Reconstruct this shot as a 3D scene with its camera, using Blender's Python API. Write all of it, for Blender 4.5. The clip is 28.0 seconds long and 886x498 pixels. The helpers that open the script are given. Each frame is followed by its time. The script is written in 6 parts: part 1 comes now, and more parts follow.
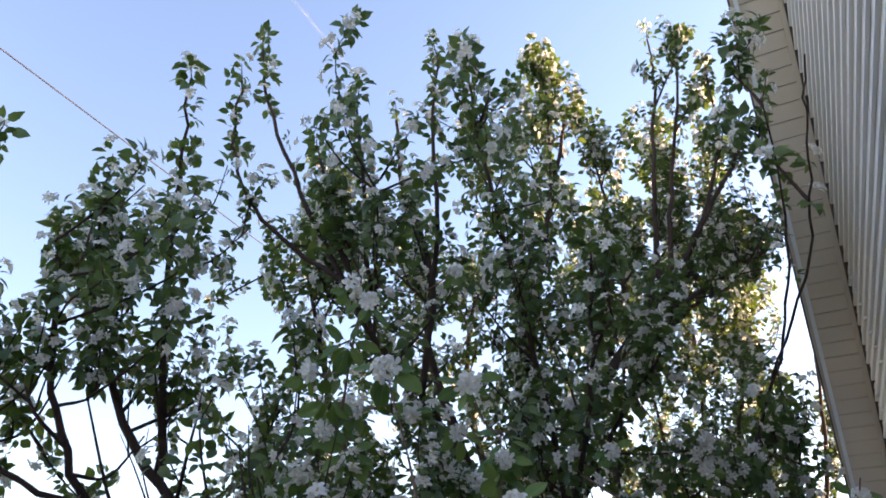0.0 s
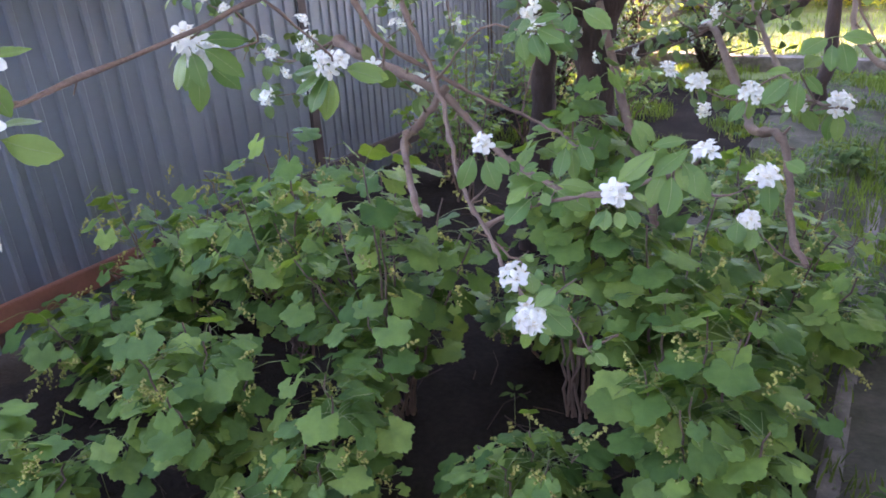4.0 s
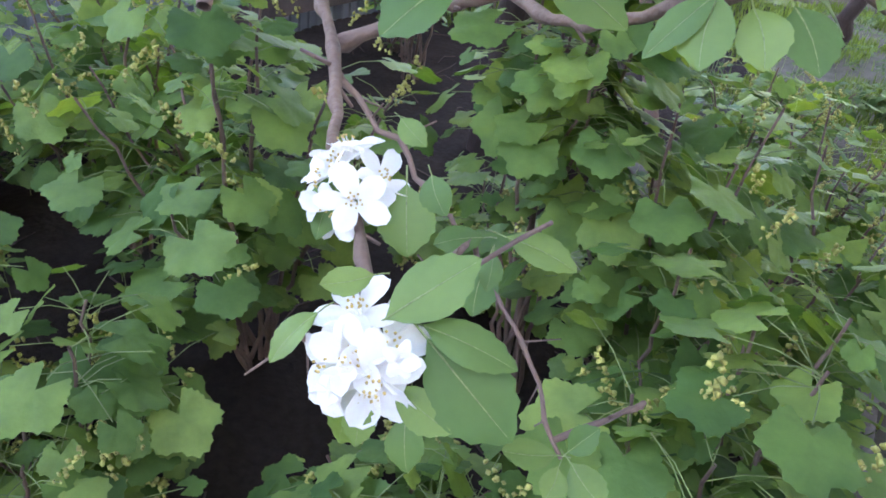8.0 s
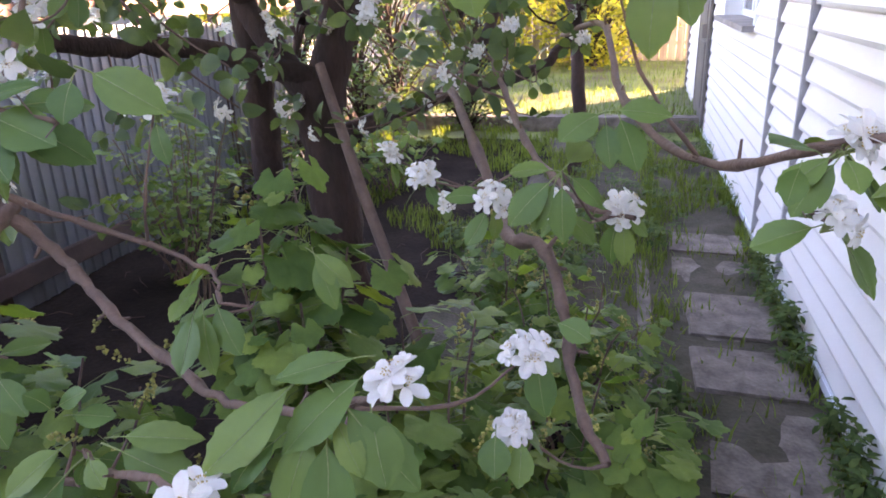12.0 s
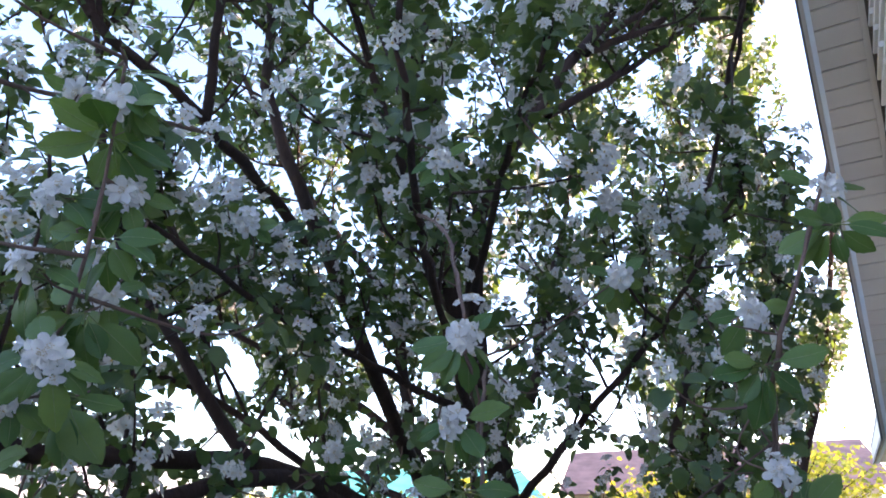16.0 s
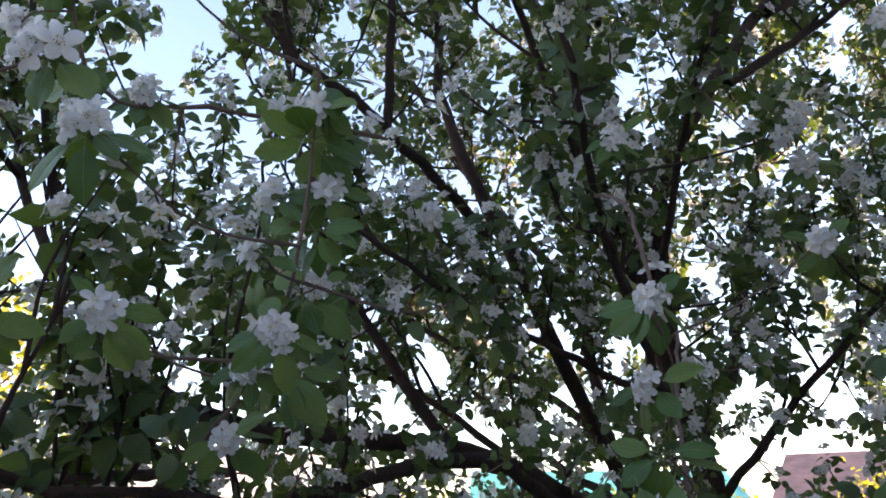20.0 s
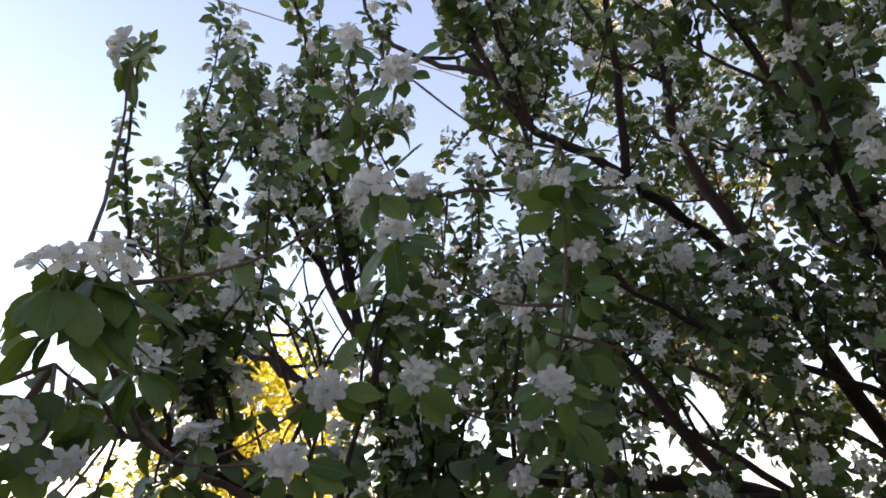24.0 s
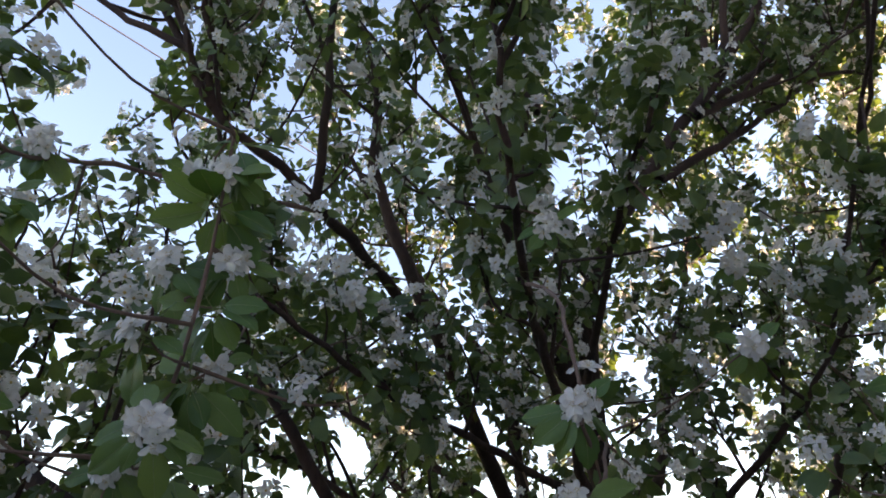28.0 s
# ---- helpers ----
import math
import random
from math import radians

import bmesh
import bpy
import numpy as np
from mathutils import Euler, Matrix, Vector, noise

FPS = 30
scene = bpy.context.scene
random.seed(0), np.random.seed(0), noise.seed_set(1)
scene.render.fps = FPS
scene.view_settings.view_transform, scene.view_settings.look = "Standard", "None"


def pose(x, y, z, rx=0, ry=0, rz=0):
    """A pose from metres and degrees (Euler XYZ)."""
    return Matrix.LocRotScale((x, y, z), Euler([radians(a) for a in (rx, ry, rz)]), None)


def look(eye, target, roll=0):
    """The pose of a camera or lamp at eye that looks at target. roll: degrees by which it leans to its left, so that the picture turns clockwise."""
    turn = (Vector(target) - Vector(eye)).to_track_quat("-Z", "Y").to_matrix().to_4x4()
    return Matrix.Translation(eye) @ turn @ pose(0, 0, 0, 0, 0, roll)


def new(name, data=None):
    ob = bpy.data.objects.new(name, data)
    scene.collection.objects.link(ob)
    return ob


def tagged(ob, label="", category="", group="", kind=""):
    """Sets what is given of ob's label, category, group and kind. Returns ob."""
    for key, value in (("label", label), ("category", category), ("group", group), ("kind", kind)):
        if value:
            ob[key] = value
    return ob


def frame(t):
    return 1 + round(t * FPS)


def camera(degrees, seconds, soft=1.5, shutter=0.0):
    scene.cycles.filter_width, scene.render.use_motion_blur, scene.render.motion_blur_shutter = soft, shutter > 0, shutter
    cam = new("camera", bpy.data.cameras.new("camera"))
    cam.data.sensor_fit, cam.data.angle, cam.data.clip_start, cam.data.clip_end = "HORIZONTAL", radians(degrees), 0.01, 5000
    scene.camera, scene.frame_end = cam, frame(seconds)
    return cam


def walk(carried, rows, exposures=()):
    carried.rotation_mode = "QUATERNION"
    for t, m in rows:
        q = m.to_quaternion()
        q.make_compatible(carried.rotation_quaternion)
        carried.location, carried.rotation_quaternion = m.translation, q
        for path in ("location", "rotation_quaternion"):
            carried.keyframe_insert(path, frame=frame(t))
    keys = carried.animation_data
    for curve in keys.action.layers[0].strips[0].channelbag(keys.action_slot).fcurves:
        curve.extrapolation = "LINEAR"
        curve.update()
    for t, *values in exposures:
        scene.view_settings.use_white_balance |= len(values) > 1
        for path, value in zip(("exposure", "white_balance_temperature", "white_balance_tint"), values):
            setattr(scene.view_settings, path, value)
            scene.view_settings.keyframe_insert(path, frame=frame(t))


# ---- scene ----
import collections
from mathutils.kdtree import KDTree

# ---- camera and walk ----
PATH = [
    (0, (0.295, -1.956, 1.973), (-0.456, -0.432, 3.028), -0.1),
    (0.5, (0.294, -1.957, 1.969), (-0.539, -0.427, 2.952), -0.7),
    (1, (0.277, -1.933, 1.967), (-0.707, -0.376, 2.747), 0.0),
    (1.5, (0.241, -1.87, 1.911), (-0.885, -0.298, 2.423), -1.0),
    (2, (0.198, -1.769, 1.852), (-0.977, -0.158, 2.002), -1.5),
    (2.5, (0.162, -1.601, 1.803), (-0.982, 0.033, 1.664), -0.9),
    (3, (0.209, -1.324, 1.761), (-0.85, 0.333, 1.397), -1.4),
    (3.5, (0.25, -1.146, 1.726), (-0.72, 0.481, 1.084), -3.1),
    (5.5, (0.203, -0.274, 1.583), (-0.899, 0.914, 0.411), 0.2),
    (6, (0.076, -0.228, 1.472), (-0.878, 0.979, 0.194), 4.5),
    (6.5, (-0.048, -0.226, 1.315), (-0.907, 1.172, 0.172), 10.2),
    (7, (-0.085, -0.227, 1.271), (-0.855, 1.313, 0.253), 13.1),
    (7.5, (-0.063, -0.199, 1.292), (-0.886, 1.265, 0.205), 9.5),
    (8, (-0.061, -0.178, 1.302), (-0.852, 1.31, 0.225), 7.8),
    (8.5, (-0.065, -0.195, 1.323), (-0.868, 1.264, 0.216), 7.2),
    (9, (-0.085, -0.21, 1.304), (-0.858, 1.322, 0.277), 10.2),
    (9.5, (-0.07, -0.204, 1.333), (-0.859, 1.326, 0.314), 8.0),
    (10, (-0.035, -0.172, 1.408), (-0.794, 1.374, 0.391), 3.9),
    (10.5, (0.013, -0.152, 1.438), (-0.753, 1.441, 0.503), -0.6),
    (11, (0.066, -0.146, 1.505), (-0.581, 1.558, 0.682), -1.2),
    (11.5, (0.116, -0.147, 1.563), (-0.439, 1.619, 0.807), -1.8),
    (13.5, (0.25, -0.232, 1.723), (-0.076, 1.692, 1.286), -1.6),
    (14, (0.23, -0.269, 1.76), (-0.389, 1.61, 1.462), -0.9),
    (14.5, (0.265, -0.364, 1.803), (-0.67, 1.398, 1.659), -1.0),
    (15, (0.341, -0.427, 1.85), (-0.693, 1.282, 1.948), -0.8),
    (15.5, (0.386, -0.476, 1.893), (-0.603, 1.216, 2.29), -1.0),
    (16, (0.421, -0.519, 1.923), (-0.478, 1.12, 2.633), -1.4),
    (16.5, (0.449, -0.562, 1.927), (-0.337, 1.001, 2.896), -1.4),
    (17, (0.493, -0.624, 1.93), (-0.319, 0.761, 3.123), 0.1),
    (17.5, (0.506, -0.638, 1.94), (-0.284, 0.626, 3.274), 0.1),
    (18, (0.506, -0.627, 1.929), (-0.333, 0.611, 3.258), 0.4),
    (18.5, (0.501, -0.598, 1.927), (-0.397, 0.667, 3.189), 1.0),
    (19, (0.491, -0.586, 1.915), (-0.513, 0.697, 3.076), 1.3),
    (19.5, (0.458, -0.557, 1.883), (-0.667, 0.786, 2.849), 1.2),
    (20, (0.429, -0.541, 1.861), (-0.872, 0.794, 2.584), 0.0),
    (20.5, (0.415, -0.545, 1.85), (-1.097, 0.637, 2.415), -1.7),
    (21, (0.427, -0.564, 1.83), (-1.338, 0.269, 2.27), -2.0),
    (21.5, (0.437, -0.574, 1.828), (-1.427, 0.034, 2.222), -2.6),
    (23.5, (0.495, -0.622, 1.723), (-1.252, 0.045, 2.433), 0.0),
    (24, (0.548, -0.653, 1.83), (-1.114, 0.088, 2.659), 1.4),
    (24.5, (0.599, -0.651, 1.838), (-0.914, 0.166, 2.86), 1.1),
    (25, (0.616, -0.638, 1.859), (-0.733, 0.268, 3.024), 0.2),
    (25.5, (0.632, -0.626, 1.875), (-0.55, 0.345, 3.164), -0.3),
    (26, (0.658, -0.637, 1.868), (-0.419, 0.364, 3.224), 0.5),
    (26.5, (0.654, -0.611, 1.87), (-0.408, 0.512, 3.139), 1.0),
    (27, (0.562, -0.557, 1.884), (-0.56, 0.67, 2.995), 0.3),
    (27.5, (0.499, -0.514, 1.89), (-0.624, 0.793, 2.906), 1.0),
    (28, (0.387, -0.454, 1.918), (-0.718, 0.934, 2.843), 0.9),
]

cam = camera(64.6, 28.0, soft=1.75)
STOPS = [(0, 1.95), (1.4, 1.8), (2.0, 1.4), (2.6, 2.8), (3.0, 4.06), (3.5, 4.4), (5.5, 5.08), (6.3, 5.0), (7, 4.97), (9.3, 5.0), (10, 5.08), (11.5, 4.38), (14, 3.4), (15, 3.75), (15.5, 3.42), (16, 2.85), (17.5, 1.86), (21, 2.5), (24, 2.05), (26, 1.78), (28, 2.15)]
TINTS = {3.0: (6800, 47), 3.5: (6900, 38), 5.5: (7100, 36), 6.3: (7100, 35), 7: (7100, 32), 9.3: (7100, 32), 10: (7250, 41), 11.5: (7400, 42), 14: (7250, 35), 15: (6350, 32), 15.5: (6300, 31), 16: (5950, 31), 17.5: (7600, 32), 21: (6400, 30), 24: (7800, 32), 26: (8000, 28), 28: (7100, 29)}
EXPOSURES = [(t, stops + 0.27, *TINTS.get(t, (6800, 27))) for t, stops in STOPS]
walk(cam, [(t, look(eye, target, roll)) for t, eye, target, roll in PATH], EXPOSURES)

# ---- light ----
SUN_AZ, SUN_EL = radians(42), radians(12.8)      # azimuth from +y towards +x
world = bpy.data.worlds.new("world")
scene.world = world
world.use_nodes = True
wn = world.node_tree.nodes
sky = wn.new("ShaderNodeTexSky")
sky.sky_type = "NISHITA"
sky.sun_disc = False
sky.sun_elevation, sky.sun_rotation = SUN_EL, SUN_AZ
sky.dust_density, sky.air_density, sky.ozone_density = 0.3, 1.0, 1.0
wn["Background"].inputs["Strength"].default_value = 0.125
world.node_tree.links.new(sky.outputs[0], wn["Background"].inputs[0])
sun = new("sun", bpy.data.lights.new("sun", "SUN"))
sun.data.energy, sun.data.angle, sun.data.color = 5.0, radians(0.6), (1.0, 0.78, 0.5)
toward = Vector((math.sin(SUN_AZ) * math.cos(SUN_EL), math.cos(SUN_AZ) * math.cos(SUN_EL), math.sin(SUN_EL)))
sun.matrix_world = look(toward * 40, (0, 0, 0))

# ---- materials ----


def material(name, colour, rough=0.7, metal=0.0, vary=0.12, scale=8.0, bump=0.15, fine=60.0, second=None, island=0.0, trans=0.0, spec=0.4, stretch=None, hue=0.0, single=0.0):
    """A surface with two scales of variation, fine relief, and, for leaves, light that passes through."""
    m = bpy.data.materials.new(name)
    m.use_nodes = True
    nt = m.node_tree
    n, l = nt.nodes, nt.links
    b = n["Principled BSDF"]
    b.inputs["Roughness"].default_value, b.inputs["Metallic"].default_value = rough, metal
    b.inputs["Specular IOR Level"].default_value = spec
    co = n.new("ShaderNodeTexCoord")
    at = co.outputs["Object"]
    if stretch:
        mp = n.new("ShaderNodeMapping")
        mp.inputs["Scale"].default_value = stretch
        l.new(at, mp.inputs[0])
        at = mp.outputs[0]
    big, small = n.new("ShaderNodeTexNoise"), n.new("ShaderNodeTexNoise")
    for t, s in ((big, scale), (small, fine)):
        t.inputs["Scale"].default_value, t.inputs["Detail"].default_value = s, 5
        l.new(at, t.inputs[0])
    mix = n.new("ShaderNodeMix")
    mix.data_type = "RGBA"
    dark = second or tuple(c * 0.55 for c in colour)
    mix.inputs["A"].default_value, mix.inputs["B"].default_value = (*dark, 1), (*colour, 1)
    ramp = n.new("ShaderNodeMapRange")
    ramp.inputs[1].default_value, ramp.inputs[2].default_value = 0.5 - 0.2, 0.5 + 0.15
    l.new(big.outputs[0], ramp.inputs[0])
    l.new(ramp.outputs[0], mix.inputs["Factor"])
    hsv = n.new("ShaderNodeHueSaturation")
    l.new(mix.outputs["Result"], hsv.inputs["Color"])
    mul = n.new("ShaderNodeMath")
    mul.operation = "MULTIPLY_ADD"
    mul.inputs[1].default_value, mul.inputs[2].default_value = vary * 2, 1 - vary
    l.new(small.outputs[0], mul.inputs[0])
    value = mul.outputs[0]
    if island:
        geo = n.new("ShaderNodeNewGeometry")
        im = n.new("ShaderNodeMath")
        im.operation = "MULTIPLY_ADD"
        im.inputs[1].default_value, im.inputs[2].default_value = island * 2, 1 - island
        l.new(geo.outputs["Random Per Island"], im.inputs[0])
        both = n.new("ShaderNodeMath")
        both.operation = "MULTIPLY"
        l.new(value, both.inputs[0])
        l.new(im.outputs[0], both.inputs[1])
        value = both.outputs[0]
        hm = n.new("ShaderNodeMath")
        hm.operation = "MULTIPLY_ADD"
        hm.inputs[1].default_value, hm.inputs[2].default_value = -hue * 2, 0.5 + hue
        l.new(geo.outputs["Random Per Island"], hm.inputs[0])
        l.new(hm.outputs[0], hsv.inputs["Hue"])
    if single:
        info = n.new("ShaderNodeObjectInfo")
        for socket, base, reach in (("Hue", 0.5, 0.022), ("Value", None, single)):
            vm = n.new("ShaderNodeMath")
            vm.operation = "MULTIPLY_ADD"
            vm.inputs[1].default_value, vm.inputs[2].default_value = -reach * 2 if base else reach * 2, base + reach if base else 1 - reach
            l.new(info.outputs["Random"], vm.inputs[0])
            if base:
                l.new(vm.outputs[0], hsv.inputs[socket])
            else:
                mm = n.new("ShaderNodeMath")
                mm.operation = "MULTIPLY"
                l.new(value, mm.inputs[0])
                l.new(vm.outputs[0], mm.inputs[1])
                value = mm.outputs[0]
    l.new(value, hsv.inputs["Value"])
    l.new(hsv.outputs[0], b.inputs["Base Color"])
    if bump:
        bp = n.new("ShaderNodeBump")
        bp.inputs["Strength"].default_value, bp.inputs["Distance"].default_value = bump, 0.01
        l.new(small.outputs[0], bp.inputs["Height"])
        l.new(bp.outputs[0], b.inputs["Normal"])
    if trans:
        tr, ms = n.new("ShaderNodeBsdfTranslucent"), n.new("ShaderNodeMixShader")
        warm = n.new("ShaderNodeMix")
        warm.data_type, warm.blend_type = "RGBA", "MULTIPLY"
        warm.inputs["Factor"].default_value, warm.inputs["B"].default_value = 1.0, (2.6, 2.3, 0.8, 1) if colour[2] < 0.3 else (1, 1, 0.95, 1)
        l.new(hsv.outputs[0], warm.inputs["A"])
        l.new(warm.outputs["Result"], tr.inputs[0])
        ms.inputs[0].default_value = trans
        l.new(b.outputs[0], ms.inputs[1])
        l.new(tr.outputs[0], ms.inputs[2])
        l.new(ms.outputs[0], n["Material Output"].inputs[0])
    return m


M = {
    "earth": material("earth", (0.1, 0.085, 0.068), 0.95, scale=6, fine=50, bump=0.8, vary=0.3, second=(0.05, 0.048, 0.03), spec=0.1),
    "soil": material("soil", (0.026, 0.019, 0.016), 1.0, scale=3, fine=40, bump=0.9, vary=0.4, spec=0.05),
    "grass": material("grass", (0.11, 0.17, 0.035), 0.8, scale=2, vary=0.3, island=0.35, trans=0.3, bump=0),
    "lawn": material("lawn", (0.13, 0.17, 0.04), 0.95, scale=1.5, fine=60, bump=0.8, vary=0.35, second=(0.07, 0.06, 0.03)),
    "siding": material("siding", (0.78, 0.76, 0.76), 0.45, scale=0.8, fine=90, bump=0.02, vary=0.03, second=(0.7, 0.68, 0.67)),
    "soffit": material("soffit", (0.6, 0.54, 0.48), 0.5, scale=1.2, fine=90, bump=0.02, vary=0.04, second=(0.52, 0.46, 0.41)),
    "trim": material("trim", (0.74, 0.78, 0.84), 0.4, scale=1.5, bump=0.02, vary=0.03, second=(0.68, 0.72, 0.78)),
    "joint": material("joint", (0.42, 0.41, 0.42), 0.5, scale=1.5, bump=0.02, vary=0.04, second=(0.36, 0.35, 0.36)),
    "dark_trim": material("dark_trim", (0.16, 0.14, 0.13), 0.6, scale=3, bump=0.05),
    "sheet": material("sheet", (0.23, 0.245, 0.28), 0.42, 0.55, scale=1.0, fine=25, bump=0.03, vary=0.06, second=(0.18, 0.19, 0.215)),
    "rail": material("rail", (0.21, 0.075, 0.045), 0.6, scale=4, fine=50, vary=0.2, bump=0.2, second=(0.13, 0.05, 0.035)),
    "cap": material("cap", (0.3, 0.27, 0.26), 0.7, scale=4, fine=40, vary=0.15),
    "post": material("post", (0.07, 0.045, 0.04), 0.8, scale=5, vary=0.2),
    "bark": material("bark", (0.062, 0.034, 0.026), 0.9, scale=7, fine=70, bump=0.9, vary=0.35, stretch=(1, 1, 0.35), second=(0.03, 0.018, 0.015)),
    "twig": material("twig", (0.19, 0.118, 0.09), 0.75, scale=14, fine=120, bump=0.4, vary=0.22, second=(0.12, 0.074, 0.058)),
    "leaf": material("leaf", (0.076, 0.125, 0.045), 0.48, scale=25, fine=120, bump=0.1, vary=0.1, island=0.3, trans=0.26, hue=0.02, second=(0.055, 0.095, 0.037), spec=0.45),
    # near copy of leaf: brighter light on it put into a lighter green
    "near_leaf": material("near_leaf", (0.094, 0.165, 0.038), 0.46, scale=1.6, fine=9, bump=0.05, vary=0.06, single=0.25, trans=0.16, second=(0.078, 0.142, 0.036), spec=0.34),
    "currant": material("currant", (0.115, 0.195, 0.047), 0.6, scale=14, fine=110, bump=0.15, vary=0.1, island=0.38, trans=0.3, hue=0.028, second=(0.07, 0.132, 0.034), spec=0.3),
    "weed": material("weed", (0.065, 0.115, 0.032), 0.8, scale=20, vary=0.15, island=0.35, trans=0.15, bump=0.1, hue=0.02, spec=0.15),
    "petal": material("petal", (0.86, 0.85, 0.82), 0.6, scale=30, fine=200, bump=0.05, vary=0.04, island=0.06, trans=0.42, second=(0.85, 0.8, 0.78)),
    "stamen": material("stamen", (0.72, 0.5, 0.16), 0.7, scale=60, vary=0.15),
    "stem": material("stem", (0.22, 0.28, 0.09), 0.6, scale=20, vary=0.1),
    "raceme": material("raceme", (0.45, 0.42, 0.11), 0.7, scale=60, island=0.2, vary=0.15),
    "slab": material("slab", (0.23, 0.19, 0.172), 0.95, scale=9, fine=60, bump=0.9, vary=0.34, second=(0.1, 0.085, 0.07), spec=0.15),
    "far_leaf": material("far_leaf", (0.34, 0.35, 0.05), 0.7, scale=3, vary=0.2, island=0.4, trans=0.35, bump=0, hue=0.02),
    "planks": material("planks", (0.36, 0.3, 0.22), 0.85, scale=3, fine=40, stretch=(4, 4, 0.4), vary=0.2, second=(0.22, 0.18, 0.14)),
    "plaster": material("plaster", (0.62, 0.5, 0.42), 0.9, scale=1, vary=0.08),
    "roof_red": material("roof_red", (0.42, 0.2, 0.14), 0.7, scale=2, vary=0.1),
    "roof_teal": material("roof_teal", (0.12, 0.5, 0.42), 0.5, scale=2, vary=0.06),
    "cable": material("cable", (0.05, 0.05, 0.06), 0.6, scale=2),
}
glass = bpy.data.materials.new("glass")
glass.use_nodes = True
gb = glass.node_tree.nodes["Principled BSDF"]
gb.inputs["Base Color"].default_value = (0.09, 0.1, 0.11, 1)
gb.inputs["Roughness"].default_value = 0.03
gb.inputs["Specular IOR Level"].default_value = 0.9
M["glass"] = glass

# ---- mesh helpers ----


def part(name, bm, mat, parent=None, label=""):
    """Links a bmesh, or a mesh, as one object under a thing or a part."""
    if isinstance(bm, bmesh.types.BMesh):
        me = bpy.data.meshes.new(name)
        bm.to_mesh(me)
        bm.free()
    else:
        me = bm
    if mat and not me.materials:
        me.materials.append(M[mat] if isinstance(mat, str) else mat)
    ob = new(name, me)
    if parent:
        ob.parent = parent
    if label:
        ob["label"] = label
    return ob


def empty(name, x=0, y=0, z=0):
    ob = new(name)
    ob.location = (x, y, z)
    ob.empty_display_size = 0.1
    return ob


def box_into(bm, x0, x1, y0, y1, z0, z1, bevel=0.0):
    got = bmesh.ops.create_cube(bm, size=1)["verts"]
    for v in got:
        v.co = Vector((x0 + (v.co.x + 0.5) * (x1 - x0), y0 + (v.co.y + 0.5) * (y1 - y0), z0 + (v.co.z + 0.5) * (z1 - z0)))
    if bevel:
        es = {e for v in got for e in v.link_edges}
        bmesh.ops.bevel(bm, geom=list(es), offset=bevel, segments=2, affect="EDGES")


def box(x0, x1, y0, y1, z0, z1, bevel=0.0):
    bm = bmesh.new()
    box_into(bm, x0, x1, y0, y1, z0, z1, bevel)
    return bm


def raw(name, verts, faces, smooth=False, mats=None, index=None):
    """A mesh from arrays of vertices and of equal-sided faces."""
    me = bpy.data.meshes.new(name)
    verts, faces = np.asarray(verts, np.float32), np.asarray(faces, np.int32)
    k = faces.shape[1]
    me.vertices.add(len(verts))
    me.vertices.foreach_set("co", verts.ravel())
    me.loops.add(faces.size)
    me.loops.foreach_set("vertex_index", faces.ravel())
    me.polygons.add(len(faces))
    me.polygons.foreach_set("loop_start", np.arange(0, faces.size, k, dtype=np.int32))
    if index is not None:
        me.polygons.foreach_set("material_index", np.asarray(index, np.int32))
    if smooth:
        me.polygons.foreach_set("use_smooth", np.ones(len(faces), bool))
    for m in mats or ():
        me.materials.append(M[m])
    me.update(calc_edges=True)
    return me


def tube_arrays(points, radii, sides=7, rough=0.0, rng=None):
    """A tapered tube along points: vertices and quads, its end closed to a point."""
    pts = [Vector(p) for p in points]
    verts, faces = [], []
    side = None
    for i, p in enumerate(pts):
        d = (pts[min(i + 1, len(pts) - 1)] - pts[max(i - 1, 0)]).normalized()
        if side is None:
            side = d.orthogonal().normalized()
        side = (side - d * side.dot(d)).normalized()
        up = d.cross(side)
        for k in range(sides):
            a = 2 * math.pi * k / sides
            r = radii[i] * (1 + (rng.uniform(-rough, rough) if rough else 0))
            verts.append(p + side * (math.cos(a) * r) + up * (math.sin(a) * r))
    for i in range(len(pts) - 1):
        for k in range(sides):
            a, b = i * sides + k, i * sides + (k + 1) % sides
            faces.append((a, b, b + sides, a + sides))
    return verts, faces


def smooth_line(points, steps=6, wobble=0.0, rng=None):
    """A Catmull-Rom line through points."""
    p = [Vector(q) for q in points]
    p = [p[0] * 2 - p[1]] + p + [p[-1] * 2 - p[-2]]
    out = []
    for i in range(1, len(p) - 2):
        for s in range(steps):
            t = s / steps
            q = 0.5 * ((2 * p[i]) + (p[i + 1] - p[i - 1]) * t + (2 * p[i - 1] - 5 * p[i] + 4 * p[i + 1] - p[i + 2]) * t * t
                       + (3 * p[i] - p[i - 1] - 3 * p[i + 1] + p[i + 2]) * t ** 3)
            if wobble and out:
                q = q + Vector((rng.gauss(0, wobble), rng.gauss(0, wobble), rng.gauss(0, wobble)))
            out.append(q)
    out.append(p[-2])
    return out


